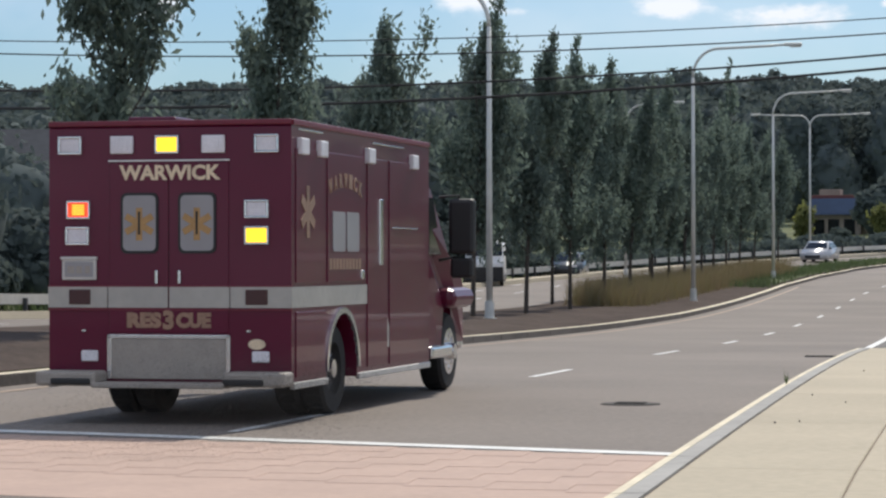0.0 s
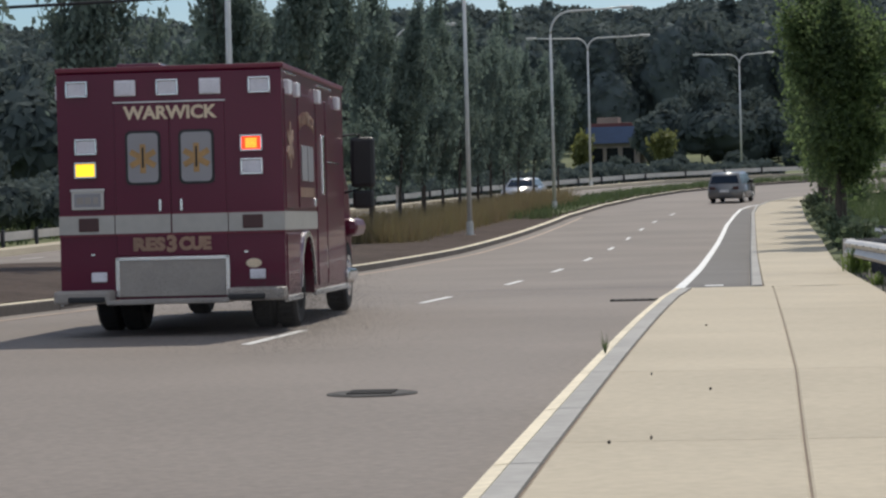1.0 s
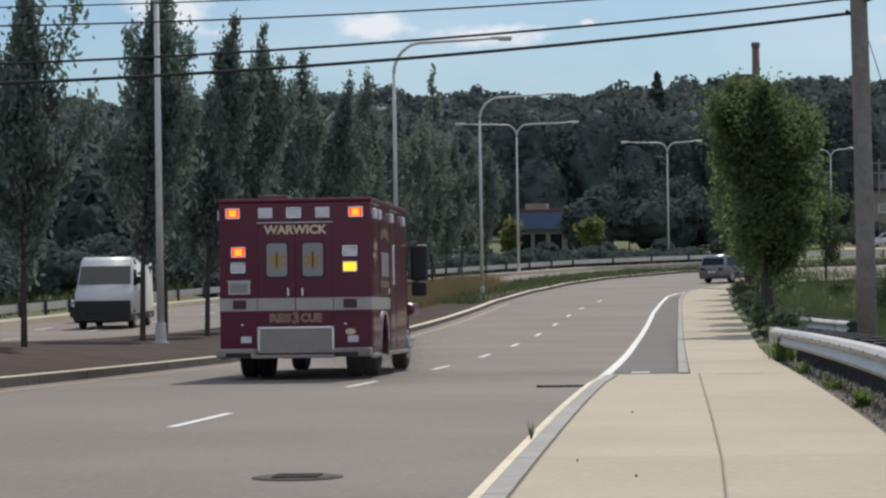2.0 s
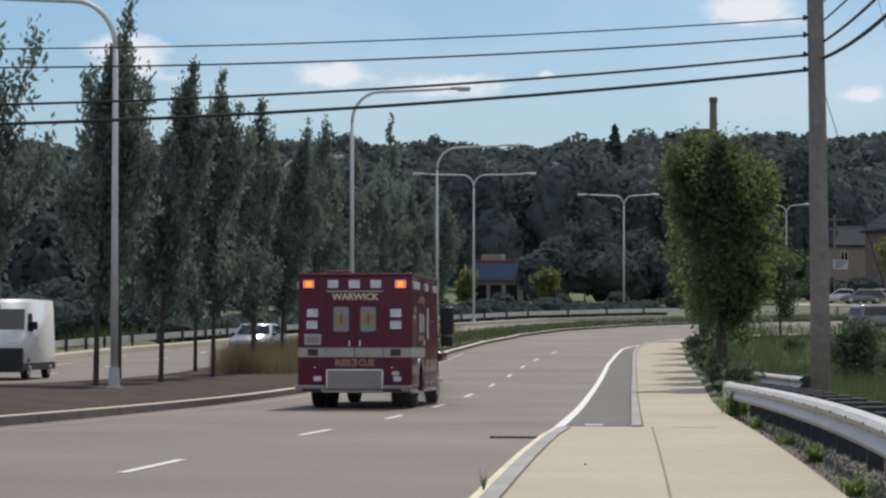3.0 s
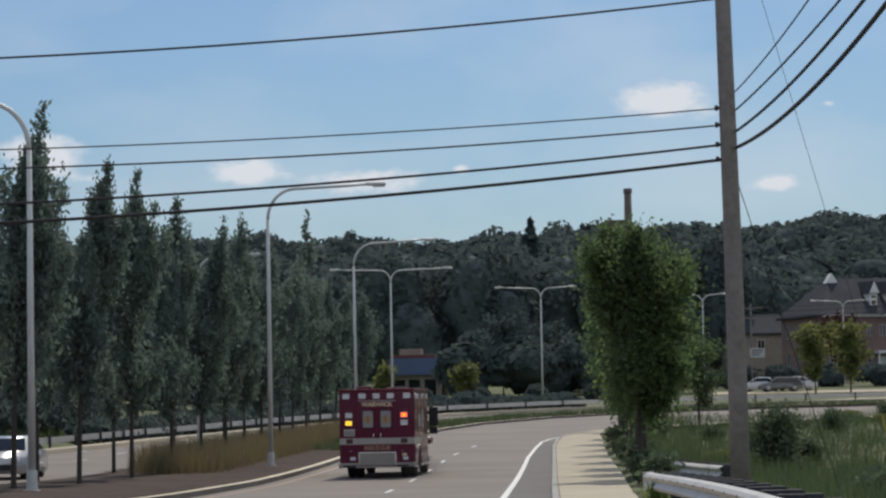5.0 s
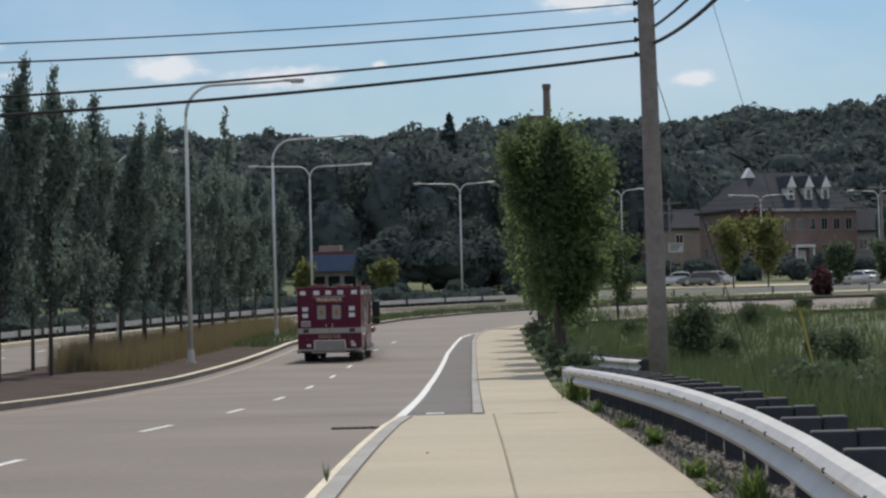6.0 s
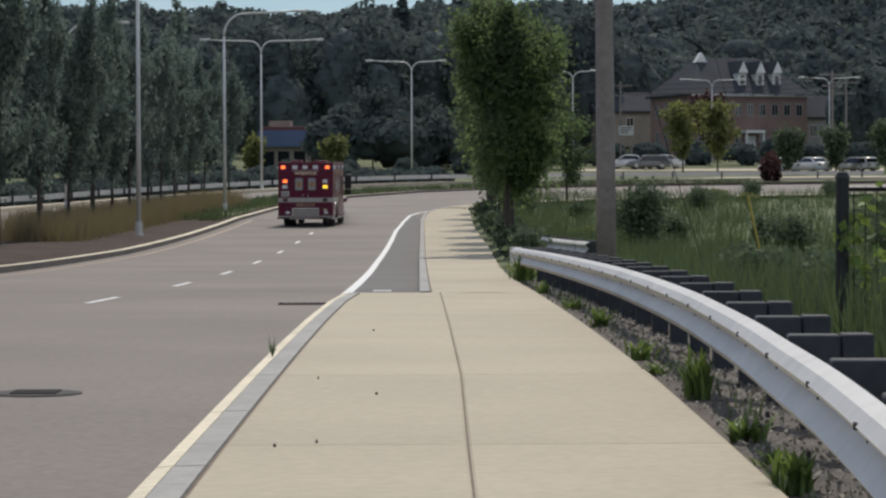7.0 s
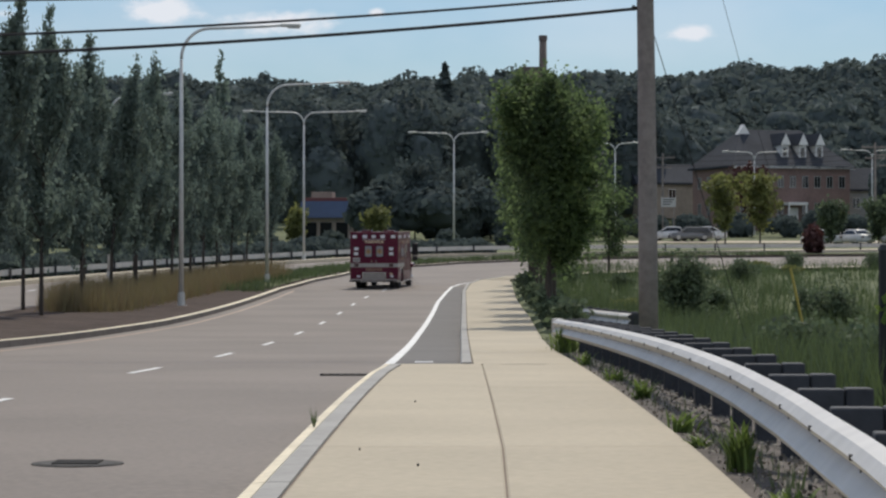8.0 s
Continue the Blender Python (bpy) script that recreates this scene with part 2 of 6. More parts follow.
def box(bm, x0, x1, y0, y1, z0, z1, bevel=0.0, mi=0, m=None):
    r = bmesh.ops.create_cube(bm, size=1.0)
    vs = r["verts"]
    for v in vs:
        v.co = Vector((x0 + (v.co.x + .5) * (x1 - x0), y0 + (v.co.y + .5) * (y1 - y0), z0 + (v.co.z + .5) * (z1 - z0)))
    fs = list({f for v in vs for f in v.link_faces})
    if bevel:
        es = list({e for v in vs for e in v.link_edges})
        g = bmesh.ops.bevel(bm, geom=es, offset=bevel, segments=2, affect="EDGES", profile=0.5)
        fs = [f for f in g["faces"]] + [f for f in fs if f.is_valid]
        vs = list({v for f in fs for v in f.verts})
    for f in fs:
        f.material_index = mi
    if m is not None:
        bmesh.ops.transform(bm, matrix=m, verts=vs)
    return bm


def tube(bm, points, radii, n=10, caps=True):
    """A round bar through points, with a radius at each."""
    rings, pts = [], [Vector(p) for p in points]
    for i, p in enumerate(pts):
        d = (pts[min(i + 1, len(pts) - 1)] - pts[max(i - 1, 0)]).normalized()
        a = d.cross(Vector((0, 0, 1)))
        a = a.normalized() if a.length > 1e-3 else Vector((1, 0, 0))
        b = d.cross(a).normalized()
        r = radii[i] if isinstance(radii, (list, tuple)) else radii
        rings.append([bm.verts.new(p + a * (r * math.cos(k * 2 * math.pi / n)) + b * (r * math.sin(k * 2 * math.pi / n))) for k in range(n)])
    for p, q in zip(rings, rings[1:]):
        for k in range(n):
            bm.faces.new((p[k], p[(k + 1) % n], q[(k + 1) % n], q[k]))
    if caps:
        bm.faces.new(rings[0][::-1])
        bm.faces.new(rings[-1])
    return bm


def sweep(path, profile, lift=0.0, closed=False, height=None):
    """A cross-section (offset to the right, height) drawn along a path of (x, y) that follows the ground."""
    bm, rows = bmesh.new(), []
    for i, (x, y) in enumerate(path):
        a, b = path[max(i - 1, 0)], path[min(i + 1, len(path) - 1)]
        d = Vector((b[0] - a[0], b[1] - a[1])).normalized()
        h = (height(x, y) if height else gz(y)) + lift
        rows.append([bm.verts.new((x + d.y * u, y - d.x * u, h + v)) for u, v in profile])
    n = len(profile)
    for p, q in zip(rows, rows[1:]):
        for k in range(n if closed else n - 1):
            bm.faces.new((p[k], p[(k + 1) % n], q[(k + 1) % n], q[k]))
    if closed:
        bm.faces.new(rows[0])
        bm.faces.new(rows[-1][::-1])
    bmesh.ops.recalc_face_normals(bm, faces=bm.faces)
    return bm


def fine_path(table, step=2.0, y0=None, y1=None):
    out = []
    for (xa, ya), (xb, yb) in zip(table, table[1:]):
        n = max(1, int(math.hypot(xb - xa, yb - ya) / step))
        out += [(xa + (xb - xa) * i / n, ya + (yb - ya) * i / n) for i in range(n)]
    out.append(table[-1])
    return [p for p in out if (y0 is None or p[1] >= y0) and (y1 is None or p[1] <= y1)]


def ribbon(left, right, lift=0.0, cross=4, height=None, sub=8):
    """A surface between two edges given point by point."""
    bm, rows = bmesh.new(), []
    pairs = list(zip(left, right))
    for k, ((la, ra), (lb, rb)) in enumerate(zip(pairs, pairs[1:])):
        for i in range(sub + (k == len(pairs) - 2)):
            f = i / sub
            l = (la[0] + (lb[0] - la[0]) * f, la[1] + (lb[1] - la[1]) * f)
            r = (ra[0] + (rb[0] - ra[0]) * f, ra[1] + (rb[1] - ra[1]) * f)
            row = []
            for c in range(cross + 1):
                x, y = l[0] + (r[0] - l[0]) * c / cross, l[1] + (r[1] - l[1]) * c / cross
                row.append(bm.verts.new((x, y, (height(x, y) if height else gz(y)) + lift)))
            rows.append(row)
    for p, q in zip(rows, rows[1:]):
        for c in range(cross):
            bm.faces.new((p[c], p[c + 1], q[c + 1], q[c]))
    bmesh.ops.recalc_face_normals(bm, faces=bm.faces)
    if bm.faces and sum(f.normal.z for f in bm.faces) < 0:
        bmesh.ops.reverse_faces(bm, faces=bm.faces)
    return bm


# ---- the ground ----
OPP_NEAR = ((-15.6, -60), (-15.4, 0), (-15.3, 11), (-15.3, 18), (-15.3, 27), (-15.3, 33), (-15.3, 38), (-15.3, 50), (-15.3, 65), (-15.2, 80), (-15.2, 103),
            (-14.2, 131), (-12.2, 150), (-9.4, 166), (-6.6, 180), (-1.5, 194), (6, 205), (17, 213), (39, 221), (90, 229), (160, 235))
OPP_FAR = ((-27, -60), (-26.5, 0), (-26.1, 11), (-25.9, 18), (-25.8, 27), (-25.7, 33), (-25.6, 38), (-25.4, 50), (-25.2, 65), (-25.2, 80), (-25, 103),
           (-24, 131), (-21, 153), (-16.5, 172), (-11, 188), (-5, 203), (4, 215), (16, 223), (38, 231), (90, 239), (160, 245))


def opp(x, y):
    """Height of the opposite carriageway, which lies a little higher nearby."""
    return gz(y) + float(np.interp(y, (0, 55, 72, 90, 150), (.35, .38, .16, .02, .02)))


def terrain(x, y):
    """Open ground: falls off beside the walkway, rises towards the hills."""
    z = gz(y) - 0.12
    edge = lerp_x(WALK_RIGHT, y) if y < 158 else lerp_x(KERB_RIGHT, min(y, 158)) + (y - 158) * 1.5
    u = x - edge
    if y < 150 and u > 0:
        z += float(np.interp(u, (0, .3, 1.0, 1.8, 3, 6, 30), (.20, .20, .08, -.05, -.08, -.25, -.3))) * min(1.0, max(0.0, (150 - y) / 40))
    if y >= 110 and u > 0:
        z += 0.17 * min(1.0, (y - 110) / 40)
    if x < -27:
        z += min(3.0, (-27 - x) * 0.06) + 0.2
    far = max(0.0, math.hypot(x * 0.6, y) - 380)
    if y > 300:
        z += 0.05 * far + max(-4.0, min(4.0, x * .035)) * min(1.0, far / 150)
    return z


bm = bmesh.new()
xs = sorted({-900, -600, -400, -250, -160, -100, -60, -40, -30, 8, 9, 10, 12, 15, 20, 26, 34, 45, 60, 80, 110, 160, 250, 400, 600, 900}
            | {x * 0.5 for x in range(2, 16)} | set(range(-28, 2, 2)))
ys = sorted(set(range(-60, 0, 12)) | set(range(0, 230, 3)) | set(range(230, 420, 10)) | set(range(420, 1100, 40)))
grid = [[bm.verts.new((x, y, terrain(x, y) - (.05 if x < 2 else 0))) for x in xs] for y in ys]
for p, q in zip(grid, grid[1:]):
    for k in range(len(xs) - 1):
        bm.faces.new((p[k], p[k + 1], q[k + 1], q[k]))
tagged(part("ground", bm, GRASS_GROUND, smooth=True), "rough green verge and meadow ground", "ground", kind="structure")

road = tagged(part("road", ribbon(KERB_LEFT, KERB_RIGHT, 0.0, 6), ASPHALT, smooth=True),
              "worn grey asphalt two-lane carriageway", "road", kind="structure")
tagged(part("opposite_road", ribbon(OPP_FAR, OPP_NEAR, 0.0, 4, opp), ASPHALT, smooth=True),
       "pale worn asphalt carriageway beyond the median", "road", kind="structure")


def median_height(x, y):
    a, b = lerp_x(OPP_NEAR, y), lerp_x(KERB_LEFT, y)
    if y > 160:
        return gz(y) + 0.16
    f = max(0.0, min(1.0, (x - a) / max(0.1, b - a)))
    return gz(y) + 0.14 + 0.06 * math.sin(f * math.pi) + (1 - f) * float(np.interp(y, (0, 55, 72, 90, 150), (.35, .38, .16, .02, .02)))


inset = [(x - .25, y) for x, y in KERB_LEFT]
tagged(part("median", ribbon(OPP_NEAR, inset, 0.0, 8, median_height), MULCH, smooth=True),
       "planted median strip of dry brown mulch", "median", kind="structure")
# grass along the far bend of the median
GRASS_BEND = [(x - .5, y + 1.2) for x, y in KERB_LEFT if y >= 131]
GRASS_BEND2 = [(x + .6, y - .8) for x, y in OPP_NEAR if y >= 131]
tagged(part("median_grass_ground", ribbon(GRASS_BEND2, GRASS_BEND, 0.05, 3, median_height), GRASS_GROUND), "green grass on the bend of the median", "grass", kind="structure")

# kerb along the median, in stones
kerb_l = tagged(part("kerb_left", sweep(fine_path(KERB_LEFT, 3), ((-.25, -.05), (-.25, .10), (-.02, .10), (0, -.05)), closed=True), KERB_GRIMY_SHADED),
                "grimy grey-brown concrete kerb, shade coloured in, along the planted median", "kerb", kind="structure")
path = fine_path(KERB_LEFT, 3.0, 18, 196)
for (xa, ya), (xb, yb) in zip(path, path[1:]):
    d = Vector((xb - xa, yb - ya)).normalized()
    a, b = (xa + d.x * .02, ya + d.y * .02), (xb - d.x * .02, yb - d.y * .02)
    stone = part("kerbstone", sweep([a, b], ((-.26, .05), (-.26, .155), (-.015, .155), (0, .145), (.004, -.02)), closed=True), KERB_GRIMY_SHADED, kerb_l)
    stone.data.materials.append(KERB_CREAM)     # the sunlit top, put in as a paler colour
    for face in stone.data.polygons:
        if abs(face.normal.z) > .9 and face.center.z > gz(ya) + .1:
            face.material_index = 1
# kerb on the far side of the opposite road
tagged(part("kerb_far", sweep(fine_path(OPP_FAR, 4), ((-1.2, -.1), (-1.2, .22), (-.1, .22), (0, -.1)), closed=True, height=opp), CONCRETE),
       "pale concrete kerb of the opposite road", "kerb", kind="structure")

# right-hand walkway: bed, slabs, kerb
walk_edge_l = [(x, y) for x, y in KERB_RIGHT if y <= 156]


def walk_left(y):
    return lerp_x(KERB_RIGHT, y) + .06


def slab_bm(xa0, xa1, xb0, xb1, ya, yb, thick=0.10, top=0.15, n=3):
    bm = bmesh.new()
    g = 0.006
    ya, yb = ya + g, yb - g
    up, dn = [], []
    for i in range(n + 1):
        f = i / n
        y = ya + (yb - ya) * f
        l, r = xa0 + (xb0 - xa0) * f, xa1 + (xb1 - xa1) * f
        z = gz(y) + top
        up.append([bm.verts.new(v) for v in ((l + g, y, z - .008), (l + g + .012, y, z), (r - g - .012, y, z), (r - g, y, z - .008))])
        dn.append([bm.verts.new((l + g, y, z - thick)), bm.verts.new((r - g, y, z - thick))])
    for i in range(n):
        for k in range(3):
            bm.faces.new((up[i][k], up[i][k + 1], up[i + 1][k + 1], up[i + 1][k]))
        bm.faces.new((dn[i][0], up[i][0], up[i + 1][0], dn[i + 1][0]))
        bm.faces.new((up[i][3], dn[i][1], dn[i + 1][1], up[i + 1][3]))
    bm.faces.new((dn[0][1], up[0][3], up[0][2], up[0][1], up[0][0], dn[0][0]))
    bm.faces.new((dn[n][0], up[n][0], up[n][1], up[n][2], up[n][3], dn[n][1]))
    bmesh.ops.recalc_face_normals(bm, faces=bm.faces)
    return bm


wy = [-60, 0, 6, 12, 20.5, 30, 36.8]
bed = ribbon([(walk_left(y), y) for y in wy], [(lerp_x(WALK_RIGHT, y), y) for y in wy], .135, 2)
pavement = tagged(part("pavement", bed, JOINT), "broad pale concrete pavement beside the road", "pavement", kind="structure")
wy2 = [36.8, 37.6, 55, 70, 90, 110, 126, 139, 148, 156]
part("bed", ribbon([(max(walk_left(y), .31), y) for y in wy2], [(lerp_x(WALK_RIGHT, y), y) for y in wy2], .11, 2), JOINT, pavement)
KW = .20
y = -32.0
while y < 36.5:
    y2 = min(y + 5.0, 36.8)
    if y2 > 35:
        y2 = 36.8
    part("slab", slab_bm(walk_left(y) + KW, lerp_x(SEAM, y), walk_left(y2) + KW, lerp_x(SEAM, y2), y, y2), CONCRETE, pavement)
    part("slab", slab_bm(lerp_x(SEAM, y), lerp_x(WALK_RIGHT, y), lerp_x(SEAM, y2), lerp_x(WALK_RIGHT, y2), y, y2), CONCRETE, pavement)
    y = y2
y = 36.83
while y < 152:
    y2 = y + 4.0
    part("slab", slab_bm(max(.42, walk_left(y) + .11), lerp_x(WALK_RIGHT, y), max(.42, walk_left(y2) + .11), lerp_x(WALK_RIGHT, y2), y, y2), CONCRETE, pavement)
    y = y2
part("joint_filler", ribbon([(.80, 36.62), (1.42, 36.62)], [(.80, 36.52), (1.42, 36.50)], .153, 1), ASPHALT_DARK, pavement, "dark tar-filled joint")
# the kerb: a cream-painted lip with a grey band behind it
kerb_r = tagged(part("kerb_right", sweep(fine_path([(x, y) for x, y in KERB_RIGHT if y < 36.95], 3), ((0.0, -.05), (0.02, .10), (.24, .10), (.24, -.05)), closed=True), KERB_MAT),
                "concrete kerb with a cream-painted lip", "kerb", kind="structure")
y = -30.0
while y < 36.5:
    y2 = min(y + 3.0, 36.8)
    a, b = (lerp_x(KERB_RIGHT, y + .015), y + .015), (lerp_x(KERB_RIGHT, y2 - .015), y2 - .015)
    part("kerbstone", sweep([a, b], ((-.015, -.03), (.01, .12), (.03, .145), (.105, .152), (.105, .0)), closed=True), KERB_CREAM, kerb_r)
    part("kerbstone", sweep([a, b], ((.11, .0), (.11, .153), (.25, .155), (.25, .0)), closed=True), KERB_MAT, kerb_r)
    y = y2
# kerb round the parking bay
part("kerbstone", sweep([(-.81, 36.85), (.3, 36.85)], ((-.02, -.03), (.0, .13), (.03, .15), (.25, .152), (.25, 0)), closed=True), KERB_CREAM, kerb_r)
path = fine_path([p for p in KERB_RIGHT if p[1] > 37.6], 3.0, 37.7, 190)
for a, b in zip(path, path[1:]):
    part("kerbstone", sweep([a, b], ((-.015, -.03), (.0, .12), (.02, .148), (.16, .152), (.16, 0)), closed=True), KERB_MAT, kerb_r)
# far pavement beyond the bend
part("far_slab", ribbon([(x + .2, y - .2) for x, y in KERB_RIGHT if y >= 148], [(x + 1.5, y - 2.2) for x, y in KERB_RIGHT if y >= 148], .15, 1), CONCRETE, pavement)

# darker asphalt of the parking bay
tagged(part("bay_surface", ribbon([(-.84, 37.9), (-.7, 55), (-.6, 69), (-.35, 95), (-.2, 111), (.48, 139)], [(.22, 37.9), (.34, 55), (.46, 69), (.66, 95), (.79, 111), (1.2, 139)], .004, 2), ASPHALT_DARK),
       "darker asphalt of the roadside bay", "road", kind="structure")

# ---- road markings ----
markings = tagged(empty("road_marking"), "worn white and yellow road markings", "road marking", kind="structure")


def stripe(points, width, material, lift=.006):
    return part("stripe", sweep(fine_path(points, 2), ((-width / 2, 0), (width / 2, 0)), lift=lift), material, markings)


DASH_X = ((-6.4, -14), (-5.8, 2), (-5.52, 13.2), (-4.72, 25.4), (-4.40, 37.3), (-4.06, 47.5), (-3.92, 58), (-3.83, 69), (-3.75, 81), (-3.70, 93.5), (-3.65, 106), (-3.5, 118), (-3.0, 131), (-2.2, 146))
for y in (13.2, 25.4, 37.3, 47.6, 58, 69, 81, 93.5, 106, 118, 131):
    stripe([(lerp_x(DASH_X, y), y), (lerp_x(DASH_X, y + 3.05), y + 3.05)], .11, PAINT_WHITE)
stripe([(-.90, 37.9), (-.74, 55), (-.64, 69), (-.42, 90), (-.2, 111.5), (.15, 128), (.48, 139), (1.0, 144.5), (1.78, 148.5), (3.2, 152)], .16, PAINT_WHITE)
stripe([(x + .55, y) for x, y in KERB_LEFT if 0 <= y < 150], .14, PAINT_YELLOW)
stripe([(-.46, 43.8), (-.16, 43.8)], .5, PAINT_WHITE)
stripe([(-11.5, 13.9), (-6.71, 12.75), (-3.65, 11.85), (-1.28, 11.15)], .28, PAINT_WHITE)
for x0, off in ((-20.3, 0), (-22.9, 3)):
    for k in range(14):
        y = 20 + k * 12.2 + off
        part("stripe", sweep([(x0 + .0, y), (x0, y + 3)], ((-.06, 0), (.06, 0)), lift=.01, height=opp), PAINT_WHITE, markings)
part("stripe", sweep(fine_path([(x - .6, y) for x, y in OPP_NEAR if y < 150], 2), ((-.06, 0), (.06, 0)), lift=.01, height=opp), PAINT_WHITE, markings)

# red stamped crossing behind the stop line, brick by brick in wide courses
crossing = tagged(part("crossing", ribbon([(-11.4, 8.0), (-11.5, 13.6)], [(-1.32, 6.0), (-1.3, 10.9)], .003, 8, sub=3), BRICK_RED), "pale red stamped paving of a pedestrian crossing", "crossing", kind="structure")
for r in range(6):
    for c in range(17):
        x0 = -11.3 + c * .59 + (r % 2) * .2
        yb = 13.45 - (x0 + 11.3) * .262 - (r + 1) * .55
        b2 = bmesh.new()
        box(b2, x0, min(x0 + .58, -1.35), yb, yb + .54, gz(yb) - .02, gz(yb) + .0055, 0)
        part("paver", b2, BRICK_RED, crossing)

# manhole covers
def manhole(x, y, r, label):
    bm = bmesh.new()
    for rr, h in ((r, .004), (r * .88, .007)):
        bmesh.ops.create_cone(bm, cap_ends=True, segments=28, radius1=rr, radius2=rr, depth=.02, matrix=Matrix.Translation((0, 0, h - .01)))
    for i in range(-2, 3):
        box(bm, -r * .5, r * .5, i * r * .22 - .015, i * r * .22 + .015, .0, .017)
    ob = part("manhole_cover", bm, IRON)
    ob.matrix_basis = pose(x, y, gz(y) + .004)
    return tagged(ob, label, "manhole cover")


manhole(-2.53, 18.4, .32, "round dark cast iron cover set in the asphalt")
bm = bmesh.new()
for i in range(7):
    box(bm, -.32 + i * .1, -.26 + i * .1, -.12, .12, -.01, .010)
box(bm, -.38, .38, -.15, -.12, -.01, .012)
box(bm, -.38, .38, .12, .15, -.01, .012)
g = part("drain_grate", bm, IRON)
g.matrix_basis = pose(-1.3, 36.4, gz(36.4) + .01)
tagged(g, "dark iron drain grate beside the kerb", "drain grate")


# ---- guard rail ----
def rounded(table, n=5):
    """A smooth curve through points (Catmull-Rom)."""
    p = [np.array(q, float) for q in (table[0], *table, table[-1])]
    out = []
    for a, b, c, d in zip(p, p[1:], p[2:], p[3:]):
        for i in range(n):
            u = i / n
            out.append(tuple(.5 * (2 * b + (c - a) * u + (2 * a - 5 * b + 4 * c - d) * u * u + (3 * b - a - 3 * c + d) * u ** 3)))
    return tuple(out + [tuple(map(float, table[-1]))])


RAIL = rounded(((1.30, 5), (1.54, 8), (1.72, 10.5), (1.83, 12.6), (1.93, 14.5), (2.01, 16.6), (2.09, 19), (2.16, 23), (2.20, 28), (2.21, 35), (2.19, 42), (2.10, 49)))


def rail_z(x, y):
    return gz(y) + .67


def guard_rail(line, label):
    g = tagged(empty("guard_rail"), label, "guard rail")
    prof = ((.02, 0), (-.045, -.025), (-.085, -.07), (-.045, -.115), (-.002, -.15), (-.045, -.19), (-.085, -.235), (-.045, -.285), (.02, -.31),
            (.024, -.305), (-.04, -.28), (-.079, -.235), (-.04, -.19), (.004, -.15), (-.04, -.115), (-.079, -.07), (-.04, -.03), (.024, -.005))
    path = fine_path(line, 0.8)
    cuts = list(range(0, len(path) - 1, 8))
    for c in cuts:
        part("beam", sweep(path[c:c + 9], prof, closed=True, height=rail_z), GALV, g, smooth=False)
    # bull-nosed end plate
    x, y = path[-1]
    bm = bmesh.new()
    tube(bm, [(x + .02, y + .03, rail_z(x, y) + .005), (x + .02, y + .03, rail_z(x, y) - .32)], .11, 14)
    part("end_cap", bm, GALV, g)
    dist, nxt = 0.0, 0.4
    for a, b in zip(path, path[1:]):
        seg = math.hypot(b[0] - a[0], b[1] - a[1])
        while nxt <= dist + seg:
            f = (nxt - dist) / seg
            x, y = a[0] + (b[0] - a[0]) * f, a[1] + (b[1] - a[1]) * f
            rz = math.degrees(math.atan2(b[1] - a[1], b[0] - a[0])) - 90
            top = rail_z(x, y)
            m = pose(x, y, 0, 0, 0, rz)
            bm = bmesh.new()
            box(bm, .045, .30, -.075, .075, top - .34, top + .015, .012, m=m)
            part("blockout", bm, DARK_WOOD, g)
            bm = bmesh.new()
            base = terrain(x + .38, y) - .1
            box(bm, .305, .46, -.09, .09, base, top + .02, .012, m=m)
            part("post", bm, DARK_WOOD, g)
            for dy, dz in ((-.3, -.012), (-.34, -.012), (.0, -.15), (-.3, -.295), (-.34, -.295)):
                bm = bmesh.new()
                box(bm, -.088 if dz != -.15 else -.012, -.07 if dz != -.15 else .01, dy - .007, dy + .007, top + dz - .07 if dz != -.15 else top - .165, top + dz - .045 if dz != -.15 else top - .135, 0, m=m)
                part("slot", bm, BLACK, g)
            nxt += 1.905
        dist += seg


guard_rail(RAIL, "galvanised steel W-beam guard rail on dark timber posts")
guard_rail(rounded(((4.25, 60), (3.95, 65), (3.62, 71), (3.35, 77), (3.25, 83))), "shorter galvanised steel guard rail behind the pavement shrubs")


# ---- utility pole and cables ----
POLE = (3.86, 50.0)
pole = tagged(empty("utility_pole", POLE[0], POLE[1], terrain(*POLE) - .3), "tall weathered brown timber utility pole", "utility pole")
bm = bmesh.new()
tube(bm, [(.02, 0, 0), (0, 0, 3), (-.03, 0, 6), (-.08, 0, 9), (-.12, 0, 11.5)], [.185, .178, .165, .15, .14], 16)
part("shaft", bm, POLE_WOOD, pole, smooth=True)
PZ0 = terrain(*POLE) - .3
ATTACH = (6.22, 6.50, 6.87, 7.19)
for z in ATTACH:
    bm = bmesh.new()
    tube(bm, [(-.26, -.02, z - PZ0), (-.05, -.02, z - PZ0)], .03, 8)
    box(bm, -.3, -.24, -.06, .02, z - PZ0 - .05, z - PZ0 + .05, .01)
    part("clamp", bm, IRON, pole)


def cable(name, label, a, b, sag, r, n=28):
    a, b = Vector(a), Vector(b)
    pts = []
    for i in range(n + 1):
        f = i / n
        p = a.lerp(b, f)
        p.z -= sag * 4 * f * (1 - f)
        pts.append(p)
    bm = bmesh.new()
    tube(bm, pts, r, 6)
    return tagged(part(name, bm, CABLE, smooth=True), label, "cable", group="overhead cables")


